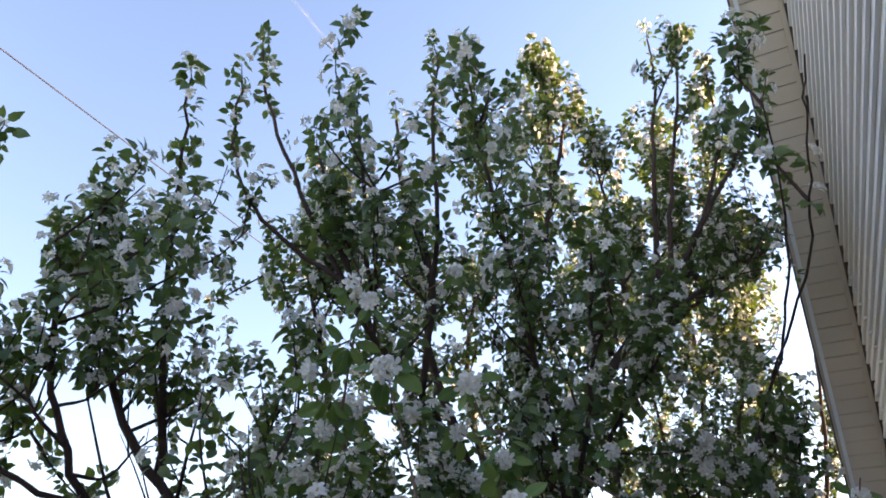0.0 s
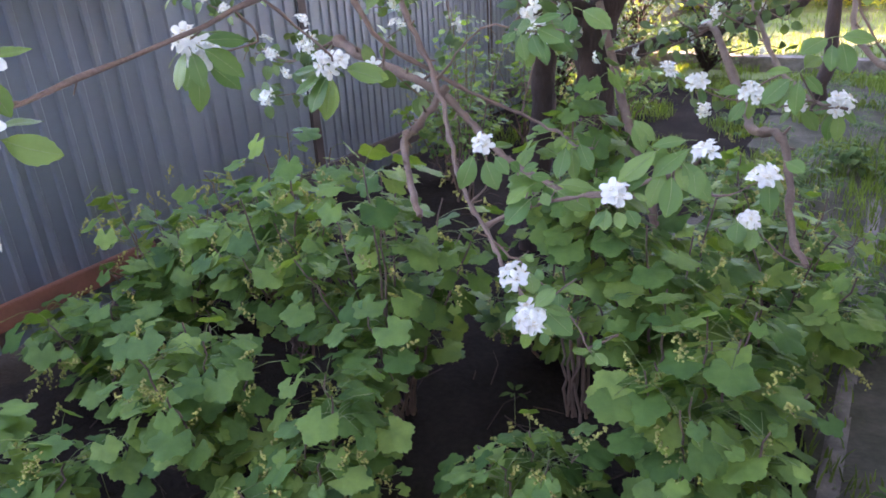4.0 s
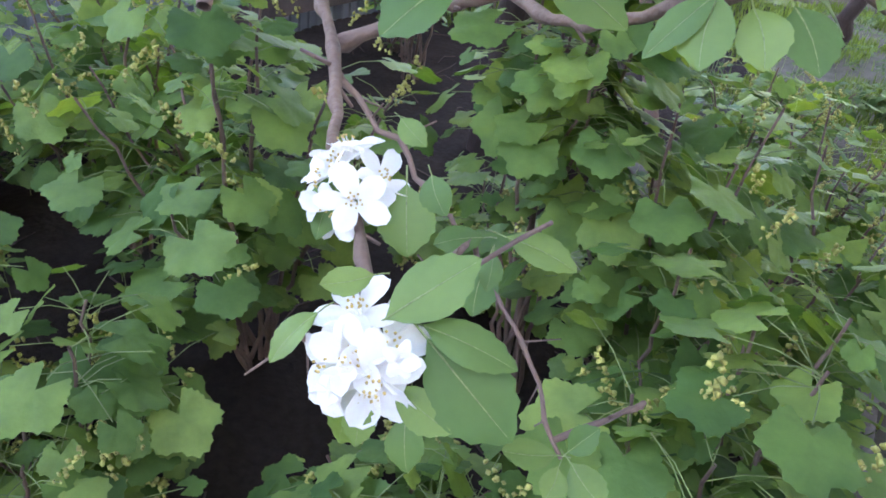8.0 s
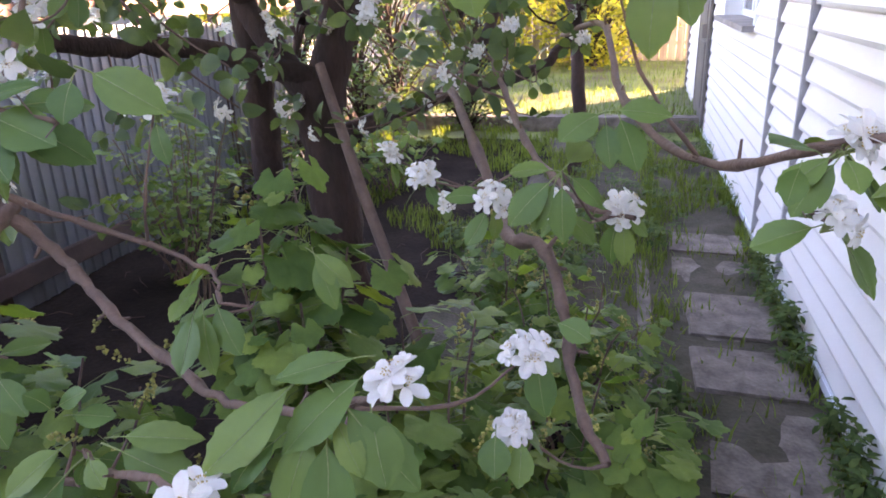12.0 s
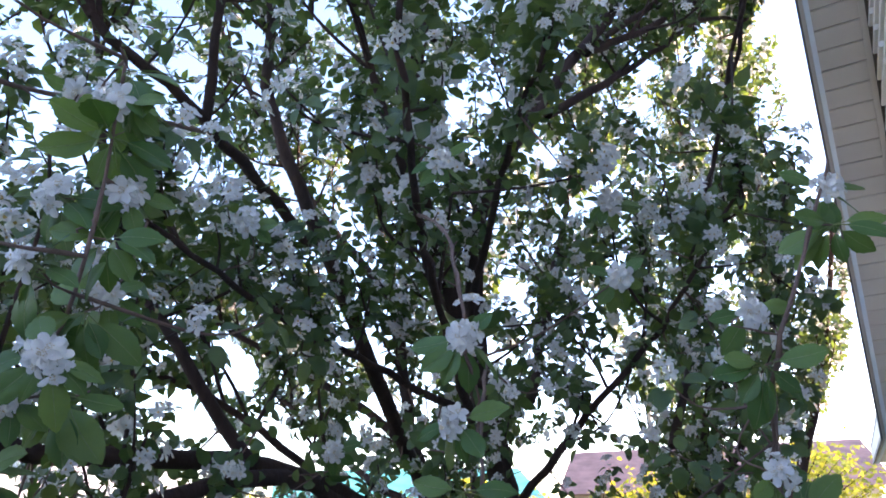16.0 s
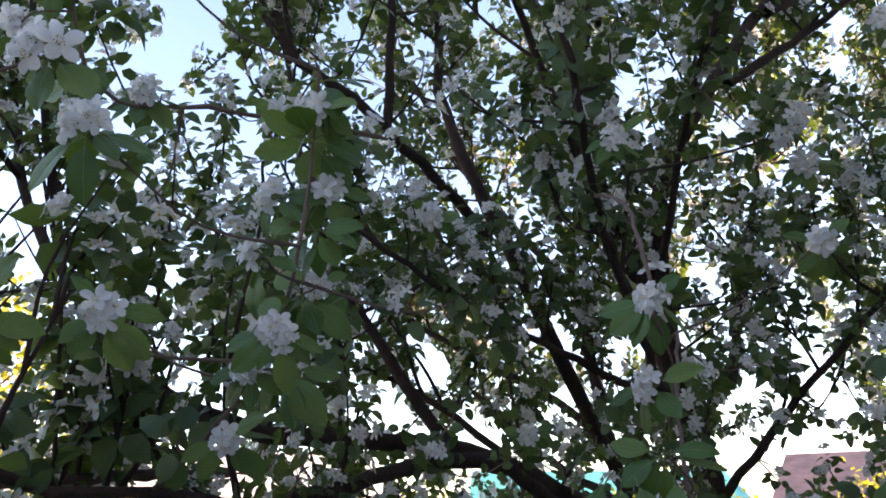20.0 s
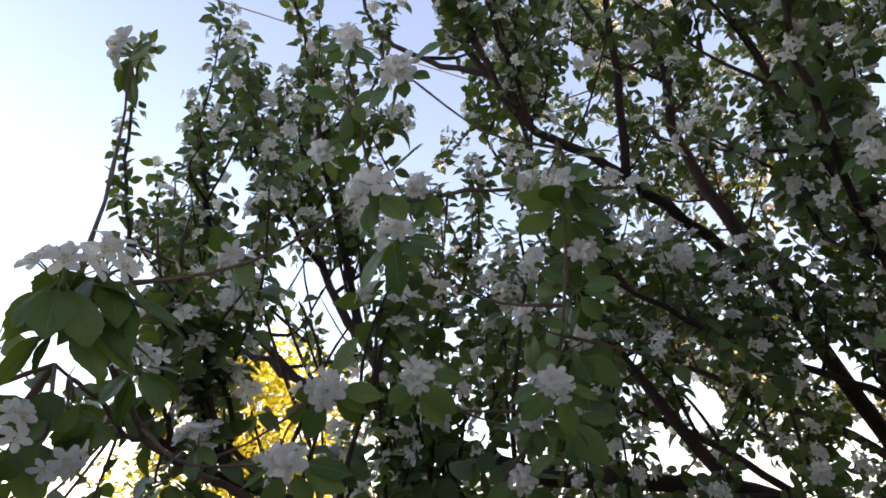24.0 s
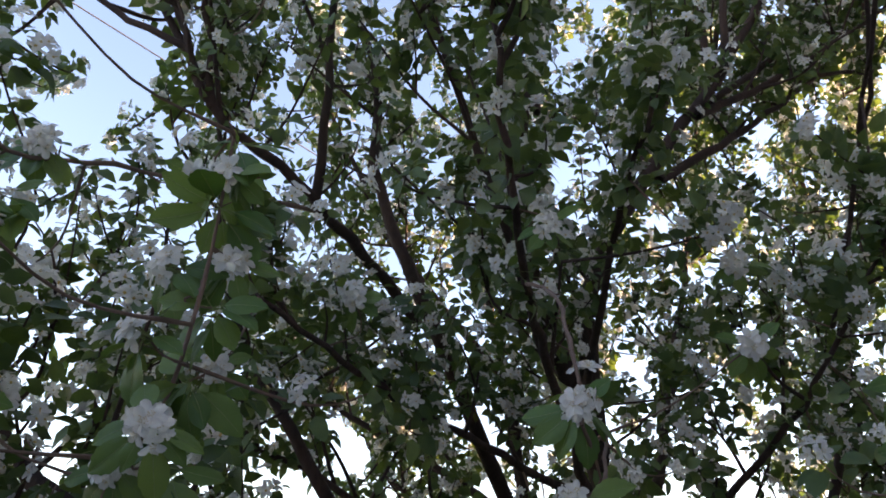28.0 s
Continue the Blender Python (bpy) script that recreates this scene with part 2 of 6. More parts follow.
class Batch:
    """Collects many small pieces for one mesh."""

    def __init__(self):
        self.v, self.f, self.m, self.n = [], [], [], 0

    def add(self, verts, faces, mat=0):
        verts, faces = np.asarray(verts, float), np.asarray(faces, int)
        self.v.append(verts)
        self.f.append(faces + self.n)
        self.m.append(np.full(len(faces), mat))
        self.n += len(verts)

    def place(self, piece, m):
        """piece: (verts, faces, mat index) triples; m: 4x4 array."""
        for verts, faces, mat in piece:
            self.add(verts @ m[:3, :3].T + m[:3, 3], faces, mat)

    def mesh(self, name, mats, smooth=True):
        return raw(name, np.concatenate(self.v), np.concatenate(self.f), smooth, mats, np.concatenate(self.m))


def leaf_piece(length, width, fold=0.25, droop=0.2, rows=4, serrate=0.0, rng=None):
    """An oval pointed leaf along +y from the origin, folded at its midrib and drooping: quads."""
    ts = np.linspace(0, 1, rows + 1)
    w = np.sin(np.pi * ts ** 0.95) ** 0.5 * width / 2
    w[0], w[-1] = 0.0008, 0.0006
    v = []
    for i, (t, ww) in enumerate(zip(ts, w)):
        z = -droop * length * t * t
        y = length * t * (1 - 0.08 * droop)
        ww = ww * (1 + (rng.uniform(-serrate, serrate) if serrate else 0))
        v += [(-ww, y, z + fold * ww), (0, y, z), (ww, y, z + fold * ww)]
    f = []
    for i in range(rows):
        a = 3 * i
        f += [(a, a + 1, a + 4, a + 3), (a + 1, a + 2, a + 5, a + 4)]
    return np.array(v), np.array(f)


def flower_piece(size, rng, cup=0.35, rows=2):
    """One apple flower opening to +z: five spoon-shaped petals and a heart of stamens."""
    out = []
    near = rows > 2
    cols = 5 if near else 3
    for k in range(5):
        a = 2 * math.pi * k / 5 + rng.uniform(-0.18, 0.18)
        ln, wd = size * rng.uniform(0.44, 0.56), size * rng.uniform(0.27, 0.36)
        lift = cup + rng.uniform(-0.35, 0.35)
        ts = np.linspace(0.08, 1, rows + 1)
        ws = (np.array([0.3, 1.0, 0.55]) if rows == 2 else np.interp(ts, [0, .25, .6, .85, 1], [.16, .6, 1.0, .85, .38])) * wd / 2
        twist, curl = rng.uniform(-0.3, 0.3), rng.uniform(0.2, 0.6)
        v = []
        for t, w in zip(ts, ws):
            r, z = ln * t * math.cos(lift * (1 - 0.5 * t)), ln * t * math.sin(lift * (1 - 0.4 * t))
            for q in np.linspace(-1, 1, cols):
                v.append((r - 0.1 * w * q * q, w * q, z + curl * w * q * q + twist * w * q * t))
        v = np.array(v)
        c, s = math.cos(a), math.sin(a)
        v = v @ np.array([[c, s, 0], [-s, c, 0], [0, 0, 1]])
        f = [(cols * i + j, cols * i + j + 1, cols * (i + 1) + j + 1, cols * (i + 1) + j) for i in range(rows) for j in range(cols - 1)]
        out.append((v, np.array(f), 1))
    if near:
        for k in range(11):
            a, h = k * 2.4, size * rng.uniform(0.14, 0.24)
            o = size * 0.035 * math.sqrt(k + 1)
            x, y, w = math.cos(a) * o, math.sin(a) * o, size * 0.014
            v = np.array([(x * .3 - w * .4, y * .3, 0), (x * .3 + w * .4, y * .3, 0), (x + w * .4, y, h), (x - w * .4, y, h)])
            out.append((v, np.array([(0, 1, 2, 3)]), 1))
            v = np.array([(x - w, y - w, h), (x + w, y - w, h), (x + w, y + w, h), (x - w, y + w, h), (x, y - w, h + 2 * w), (x + w, y, h + 2 * w), (x, y + w, h + 2 * w), (x - w, y, h + 2 * w)])
            out.append((v, np.array([(0, 1, 5, 4), (1, 2, 6, 5), (2, 3, 7, 6), (3, 0, 4, 7), (4, 5, 6, 7)]), 2))
        return out
    r, h = size * 0.06, size * 0.15
    v = np.array([(r, r, h * .4), (-r, r, h * .4), (-r, -r, h * .4), (r, -r, h * .4), (0.5 * r, 0.5 * r, h), (-.5 * r, .5 * r, h), (-.5 * r, -.5 * r, h), (.5 * r, -.5 * r, h)])
    f = np.array([(0, 1, 5, 4), (1, 2, 6, 5), (2, 3, 7, 6), (3, 0, 4, 7), (4, 5, 6, 7)])
    out.append((v, f, 2))
    return out


def moved(piece, m):
    m = np.array(m)
    return [(v @ m[:3, :3].T + m[:3, 3], f, k) for v, f, k in piece]


def blossom_piece(rng, flowers=6, size=0.042, rows=2):
    """A cluster of flowers in a dome, about +z, on short stalks."""
    out = []
    for k in range(flowers):
        a, tilt = k * 2.4 + rng.uniform(-0.3, 0.3), rng.uniform(0.1, 1.0) * (0.3 if k == 0 else 1)
        m = pose(0, 0, 0.012) @ Matrix.Rotation(a, 4, "Z") @ Matrix.Rotation(tilt, 4, "Y") @ Matrix.Translation((0, 0, size * rng.uniform(0.55, 0.85)))
        out += moved(flower_piece(size * rng.uniform(0.85, 1.1), rng, rows=rows), m)
    return out


def rosette_piece(rng, leaves=6, length=0.065, rows=3, tilt=(0.5, 1.3), serrate=0.0, droop=(0.1, 0.5)):
    """A spur's leaves, spread about +z."""
    out = []
    for k in range(leaves):
        ln = length * rng.uniform(0.65, 1.15)
        v, f = leaf_piece(ln, ln * rng.uniform(0.62, 0.82), rng.uniform(0.1, 0.4), rng.uniform(*droop), rows, serrate, rng)
        m = Matrix.Rotation(k * 2.4 + rng.uniform(-0.4, 0.4), 4, "Z") @ Matrix.Rotation(math.pi / 2 - rng.uniform(*tilt), 4, "X") @ Matrix.Translation((0, rng.uniform(0.012, 0.03), 0))
        out += moved([(v, f, 0)], m)
    return out

# ---- ground, path and kerb ----
HX, FX = 1.05, -3.05          # planes of the house wall and of the fence
rng = random.Random(7)


def ground_height(x, y):
    h = 0.025 * noise.noise((x * 1.3, y * 1.3, 0)) + 0.012 * noise.noise((x * 6, y * 6, 3))
    return h - 0.02


def build_ground():
    near = np.concatenate([[-400, -120, -40, -16, -8], np.arange(-5, 3.01, 0.1), [6, 14, 40, 120, 400]])
    far = np.concatenate([[-400, -120, -40, -14, -6], np.arange(-4, 8.01, 0.1), [9, 11, 14, 20, 40, 120, 400]])
    bm = bmesh.new()
    grid = [[bm.verts.new((x, y, ground_height(x, y) if abs(x) < 6 and abs(y) < 9 else -0.03)) for y in far] for x in near]
    for i in range(len(near) - 1):
        for j in range(len(far) - 1):
            fc = bm.faces.new((grid[i][j], grid[i + 1][j], grid[i + 1][j + 1], grid[i][j + 1]))
            fc.smooth = True
            x, y = near[i], far[j]
            fc.material_index = 1 if (y > 7.6 or y < -4.5 or x < FX - 0.2 or x > 2.5) else 2 if x > -0.7 + 0.4 * noise.noise((x * 2, y * 2, 6)) and y > 2.4 else 0
    ob = part("ground", bm, "soil")
    ob.data.materials.append(M["lawn"])
    ob.data.materials.append(M["earth"])
    tagged(ob, "dark garden soil with lawn beyond the yard", "ground", kind="structure")


build_ground()


def build_lawn_step():
    """The sunlit lawn past the kerb, a hand's height above the bed."""
    bm = bmesh.new()
    xs, ys = np.linspace(-9, 12, 43), np.linspace(8.3, 40, 40)
    grid = [[bm.verts.new((x, y, 0.1 + 0.03 * noise.noise((x, y, 1)))) for y in ys] for x in xs]
    for i in range(len(xs) - 1):
        for j in range(len(ys) - 1):
            bm.faces.new((grid[i][j], grid[i + 1][j], grid[i + 1][j + 1], grid[i][j + 1])).smooth = True
    tagged(part("lawn", bm, "lawn"), "short sunlit lawn behind the concrete kerb", "lawn", kind="structure")
    bm = box(FX + 0.1, HX - 0.02, 8.1, 8.32, -0.1, 0.14, 0.015)
    tagged(part("kerb", bm, "slab"), "low weathered concrete kerb across the yard", "kerb", kind="structure")


build_lawn_step()


def build_path():
    path = empty("pavement", 0.7, 1.5, 0)
    tagged(path, "worn concrete slab path along the house wall", "path", kind="structure")
    y = -4.2
    while y < 4.6:
        ln = 0.45 + rng.uniform(-0.11, 0.13)
        bm = box(-0.235, 0.235, -ln / 2, ln / 2, -0.05, 0.0, 0.02)
        for v in bm.verts:
            v.co += Vector((rng.uniform(-0.01, 0.01), rng.uniform(-0.01, 0.01), rng.uniform(-0.005, 0.005)))
        s = part("slab", bm, "slab", path)
        s.location = Vector((0.75 + rng.uniform(-0.03, 0.03), y + ln / 2, 0.012 + rng.uniform(-0.01, 0.008))) - path.location
        s.rotation_euler = (rng.uniform(-0.03, 0.03), rng.uniform(-0.03, 0.03), rng.uniform(-0.06, 0.06))
        y += ln + 0.065
    bm = bmesh.new()
    xs, ys = np.linspace(0.2, 1.02, 12), np.linspace(-4.2, 6.0, 90)
    grid = [[bm.verts.new((x, yy, 0.004 + 0.014 * noise.noise((x * 5, yy * 5, 2)) - (0.03 if i in (0, len(xs) - 1) else 0))) for yy in ys] for i, x in enumerate(xs)]
    for i in range(len(xs) - 1):
        for j in range(len(ys) - 1):
            bm.faces.new((grid[i][j], grid[i + 1][j], grid[i + 1][j + 1], grid[i][j + 1])).smooth = True
    tagged(part("path_bed", bm, "earth"), "packed grey-brown earth under the path slabs", "earth", kind="structure")
    edge = empty("path_edging", 0.33, 1, 0)
    tagged(edge, "narrow concrete edging strips beside the path", "edging", kind="structure")
    y = -3.0
    while y < 3.2:
        bm = box(-0.035, 0.035, -0.48, 0.48, -0.08, 0.012, 0.008)
        s = part("edging_strip", bm, "slab", edge)
        s.location = Vector((0.33 + rng.uniform(-0.012, 0.012), y + 0.5, 0.0)) - edge.location
        s.rotation_euler = (0, rng.uniform(-0.05, 0.05), rng.uniform(-0.015, 0.015))
        y += 1.0


build_path()

# ---- house ----
EAVE, CORNER = 2.45, 6.4       # low eave of the annex, and where the gable wall meets it
RAKE = 0.92                   # fall of the gable's edge per metre
RIDGE_Y = 1.5
# lengthened past the measured end so the annex shades more of the yard
FAR_END = 10.6
JOINT_A, JOINT_B = 3.7, 4.48   # upright joints of the siding


def rake_z(y):
    """Height of the soffit along the wall."""
    return EAVE if y > CORNER else EAVE + RAKE * (CORNER - max(y, RIDGE_Y)) - RAKE * max(0, RIDGE_Y - y)


WINDOWS = [(0.75, 2.12, 1.385, 2.68), (5.4, 7.05, 1.27, 2.33)]   # y0, y1, z0, z1


def build_house():
    house = empty("house", HX, 2, 0)
    tagged(house, "single-storey house with white vinyl siding and gable overhang", "house")
    off = Matrix.Translation(-Vector((HX, 2, 0)))

    def add(name, bm, mat, parent=house, label=""):
        if isinstance(bm, bmesh.types.BMesh):
            bmesh.ops.transform(bm, matrix=off, verts=bm.verts)
        return part(name, bm, mat, parent, label)

    # wall core behind the siding, with openings left free
    bm = bmesh.new()
    y0, y1 = -7.0, FAR_END
    cuts = sorted({y0, y1, RIDGE_Y, CORNER, *[v for w in WINDOWS for v in w[:2]]})
    for a, b in zip(cuts, cuts[1:]):
        spans = [(0.0, None)]
        for w in WINDOWS:
            if a >= w[0] - 1e-6 and b <= w[1] + 1e-6:
                spans = [(0.0, w[2]), (w[3], None)]
        for lo, hi in spans:
            za, zb = (hi, hi) if hi else (rake_z(a), rake_z(b))
            if not hi and a >= CORNER:
                za = zb = EAVE
            vs = [(HX + 0.02, a, lo), (HX + 0.02, b, lo), (HX + 0.02, b, zb), (HX + 0.02, a, za)]
            p = [bm.verts.new(v) for v in vs]
            q = [bm.verts.new((HX + 0.3, v[1], v[2])) for v in vs]
            bm.faces.new(p)
            bm.faces.new(q[::-1])
            for k in range(4):
                bm.faces.new((p[k], q[k], q[(k + 1) % 4], p[(k + 1) % 4]))
    add("wall", bm, "siding")
    # the rest of the block: far end, back and roofs
    add("end_wall", box(HX + 0.31, HX + 7, FAR_END - 0.25, FAR_END, 0, EAVE), "siding")
    add("back_wall", box(HX + 6.8, HX + 7, -7, FAR_END - 0.26, 0, EAVE), "siding")
    add("front_wall", box(HX + 0.31, HX + 7, -7, -6.75, 0, EAVE), "siding")
    add("floor", box(HX + 0.31, HX + 6.79, -6.74, FAR_END - 0.26, 0.0, 0.06), "planks")
    bm = bmesh.new()
    for (ya, za), (yb, zb) in (((CORNER + 0.15, EAVE + 0.02), (RIDGE_Y, rake_z(RIDGE_Y) + 0.1)), ((RIDGE_Y, rake_z(RIDGE_Y) + 0.1), (-7.2, rake_z(-7) + 0.1))):
        vs = [(HX - 0.36, ya, za + 0.14), (HX + 7.2, ya, za + 0.14), (HX + 7.2, yb, zb + 0.14), (HX - 0.36, yb, zb + 0.14)]
        p = [bm.verts.new(v) for v in vs]
        q = [bm.verts.new((v[0], v[1], v[2] + 0.05)) for v in vs]
        bm.faces.new(p[::-1])
        bm.faces.new(q)
        for k in range(4):
            bm.faces.new((p[k], p[(k + 1) % 4], q[(k + 1) % 4], q[k]))
    add("roof", bm, "dark_trim")
    add("annex_roof", box(HX - 0.36, HX + 7.2, CORNER + 0.16, FAR_END + 0.4, EAVE + 0.16, EAVE + 0.22), "dark_trim")
    # siding courses, each a board with its lower edge standing out
    course = 0.118
    z = 0.06
    while z < rake_z(RIDGE_Y):
        for a, b in ((-7.0, JOINT_A - 0.03), (JOINT_A + 0.03, JOINT_B - 0.03), (JOINT_B + 0.03, CORNER), (CORNER, FAR_END)):
            ends = [(a, b)]
            for w in WINDOWS:
                if z + course > w[2] - 0.02 and z < w[3] + 0.02:
                    ends = [s for e in ends for s in ((e[0], min(e[1], w[0] - 0.05)), (max(e[0], w[1] + 0.05), e[1])) if s[1] - s[0] > 0.02]
            for e in ends:
                lo, hi = e
                if lo < CORNER:
                    # cut by the slope of the gable
                    top = CORNER - (z + course - EAVE) / RAKE
                    hi2 = min(hi, top) if z + course > EAVE else hi
                    base = 2 * RIDGE_Y - CORNER + (z + course - EAVE) / RAKE
                    lo2 = max(lo, base) if z + course > EAVE else lo
                else:
                    hi2, lo2 = hi, lo
                    if z + course > EAVE:
                        continue
                if hi2 - lo2 < 0.03:
                    continue
                bm = bmesh.new()
                prof = [(HX + 0.018, z - 0.004), (HX - 0.02, z - 0.004), (HX - 0.022, z + 0.012), (HX + 0.004, z + course - 0.016), (HX + 0.001, z + course - 0.004), (HX + 0.018, z + course - 0.004)]
                p = [bm.verts.new((x, lo2, zz)) for x, zz in prof]
                q = [bm.verts.new((x, hi2, zz)) for x, zz in prof]
                for k in range(len(prof)):
                    n2 = (k + 1) % len(prof)
                    bm.faces.new((p[k], q[k], q[n2], p[n2]))
                bm.faces.new(p[::-1])
                bm.faces.new(q)
                add("siding_board", bm, "siding")
        z += course
    # upright joint strips
    for y in (JOINT_A, JOINT_B):
        add("joint_strip", box(HX - 0.034, HX + 0.01, y - 0.019, y + 0.019, 0.05, EAVE - 0.02, 0.006), "joint", label="grey upright vinyl joint strip")
    add("corner_post", box(HX - 0.03, HX + 0.03, FAR_END - 0.02, FAR_END + 0.1, 0.05, EAVE, 0.005), "dark_trim", label="dark brown corner strip")
    door = add("door", box(HX - 0.046, HX - 0.024, 8.02, 8.9, 0.07, 2.12, 0.004), "dark_trim", label="dark brown panelled side door")
    for z0, z1 in ((0.25, 0.95), (1.08, 1.98)):
        add("door_panel", box(HX - 0.054, HX - 0.0465, 8.14, 8.78, z0, z1, 0.003), "dark_trim", door)
    add("door_handle", box(HX - 0.1, HX - 0.0465, 8.09, 8.11, 1.0, 1.14, 0.006), "cap", door, "grey metal handle")
    for a, b, z0, z1 in ((7.93, 8.015, 0.055, 2.2), (8.905, 8.99, 0.055, 2.2), (8.016, 8.904, 2.125, 2.2)):
        add("door_frame", box(HX - 0.05, HX - 0.0235, a, b, z0, z1, 0.004), "dark_trim", label="brown door frame")
    add("base_flashing", box(HX - 0.03, HX + 0.015, -7, FAR_END, 0.0, 0.052, 0.006), "trim")
    # soffit boards along the gable edge and along the annex
    step = 0.1
    y = -6.4
    over = 0.34
    while y < FAR_END + 0.3:
        za, zb = rake_z(y), rake_z(y + step - 0.008)
        bm = bmesh.new()
        vs = [(HX - over, y, za), (HX - 0.016, y, za), (HX - 0.016, y + step - 0.012, zb), (HX - over, y + step - 0.012, zb)]
        p = [bm.verts.new(v) for v in vs]
        q = [bm.verts.new((v[0], v[1], v[2] + 0.012)) for v in vs]
        bm.faces.new(p[::-1])
        bm.faces.new(q)
        for k in range(4):
            bm.faces.new((p[k], p[(k + 1) % 4], q[(k + 1) % 4], q[k]))
        add("soffit_board", bm, "soffit")
        y += step
    runs = ((-6.4, RIDGE_Y), (RIDGE_Y, CORNER), (CORNER, FAR_END + 0.3))

    def sloped(name, x0, x1, lift0, lift1, mat, label=""):
        bm = bmesh.new()
        for a, b in runs:
            za, zb = rake_z(a), rake_z(b)
            vs = [(x0, a, za + lift0), (x1, a, za + lift0), (x1, b, zb + lift0), (x0, b, zb + lift0)]
            p = [bm.verts.new(v) for v in vs]
            q = [bm.verts.new((v[0], v[1], v[2] + lift1 - lift0)) for v in vs]
            bm.faces.new(p[::-1])
            bm.faces.new(q)
            for k in range(4):
                bm.faces.new((p[k], p[(k + 1) % 4], q[(k + 1) % 4], q[k]))
        add(name, bm, mat, label=label)

    sloped("soffit_backing", HX - over, HX - 0.016, 0.014, 0.03, "dark_trim")
    sloped("fascia", HX - over - 0.025, HX - over - 0.002, -0.012, 0.16, "soffit", "beige metal edge of the roof")
    sloped("drip_edge", HX - over - 0.04, HX - over - 0.0255, -0.03, 0.0, "dark_trim", "dark drip edge under the roof")
    sloped("edge_trim", HX - over - 0.001, HX - over + 0.03, -0.02, -0.002, "trim", "pale strip under the roof edge")
    sloped("wall_trim", HX - 0.05, HX - 0.0165, -0.02, -0.002, "soffit", "pale strip where soffit meets wall")
    # windows set back into the wall
    for n, (wa, wb, za, zb) in enumerate(WINDOWS):
        win = empty("window", 0, (wa + wb) / 2 - 2, (za + zb) / 2)
        win.parent = house
        win["label"] = "white-framed window set deep in the wall"
        inv = Matrix.Translation(-Vector((HX, (wa + wb) / 2, (za + zb) / 2)))

        def addw(name, bm, mat, label=""):
            bmesh.ops.transform(bm, matrix=inv, verts=bm.verts)
            return part(name, bm, mat, win, label)

        d = 0.2
        addw("reveal", box(HX - 0.02, HX + d, wa - 0.06, wa + 0.01, za - 0.02, zb + 0.06, 0.004), "trim")
        addw("reveal", box(HX - 0.02, HX + d, wb - 0.01, wb + 0.06, za - 0.02, zb + 0.06, 0.004), "trim")
        addw("reveal", box(HX - 0.02, HX + d, wa + 0.01, wb - 0.01, zb - 0.012, zb + 0.06, 0.004), "trim")
        addw("window_sill", box(HX - 0.1, HX + d, wa - 0.065, wb + 0.065, za - 0.035, za + 0.008, 0.004), "cap", "grey metal sill")
        low = 0.06 + 0.118 * int((za - 0.02 - 0.06) / 0.118)
        if low < za - 0.045:
            addw("filler_board", box(HX - 0.008, HX + 0.0185, wa - 0.05, wb + 0.05, low - 0.003, za - 0.037, 0.003), "siding")
        top = 0.06 + 0.118 * math.ceil((zb + 0.02 - 0.06) / 0.118)
        if top > zb + 0.07:
            addw("filler_board", box(HX - 0.008, HX + 0.0185, wa - 0.05, wb + 0.05, zb + 0.0615, top - 0.005, 0.003), "siding")
        x0, x1, t = HX + d - 0.07, HX + d - 0.01, 0.055
        za, zb = za + 0.004, zb - 0.008
        bm = bmesh.new()
        box_into(bm, x0, x1, wa + 0.01, wa + 0.01 + t, za, zb, 0.004)
        box_into(bm, x0, x1, wb - 0.01 - t, wb - 0.01, za, zb, 0.004)
        box_into(bm, x0, x1, wa + 0.01 + t, wb - 0.01 - t, zb - t, zb, 0.004)
        box_into(bm, x0, x1, wa + 0.01 + t, wb - 0.01 - t, za, za + t, 0.004)
        addw("window_frame", bm, "trim")
        mids = [wa + (wb - wa) * k / (3 if n else 2) for k in range(1, 3 if n else 2)]
        for m in mids:
            addw("mullion", box(x0 + 0.002, x1 - 0.002, m - 0.035, m + 0.035, za + t, zb - t, 0.004), "trim")
        edges = [wa + 0.01 + t, *mids, wb - 0.01 - t]
        for a, b in zip(edges, edges[1:]):
            addw("pane", box(x0 + 0.02, x0 + 0.028, a, b, za + t, zb - t), "glass")


build_house()

# ---- fence ----


def sheet_mesh(width, z0, z1, pitch, name):
    """A corrugated metal sheet with flat-topped ribs, facing +x."""
    bm = bmesh.new()
    prof = []
    y = 0.0
    while y < width - 1e-6:
        for dy, dx in ((0, 0), (pitch * 0.62, 0), (pitch * 0.7, 0.012), (pitch * 0.92, 0.012), (pitch, 0)):
            prof.append((dx, min(y + dy, width)))
        y += pitch
    rows = [[bm.verts.new((x, yy, z)) for x, yy in prof] for z in (z0, z1)]
    for k in range(len(prof) - 1):
        if prof[k + 1][1] - prof[k][1] > 1e-5:
            bm.faces.new((rows[0][k], rows[0][k + 1], rows[1][k + 1], rows[1][k]))
    bmesh.ops.remove_doubles(bm, verts=bm.verts, dist=1e-5)
    bmesh.ops.solidify(bm, geom=bm.faces[:], thickness=0.003)
    me = bpy.data.meshes.new(name)
    bm.to_mesh(me)
    bm.free()
    me.materials.append(M["sheet"])
    return me


def fence_lift(y):
    """The fence top falls gently along the yard."""
    return 0.12 - 0.03 * min(y, 6)


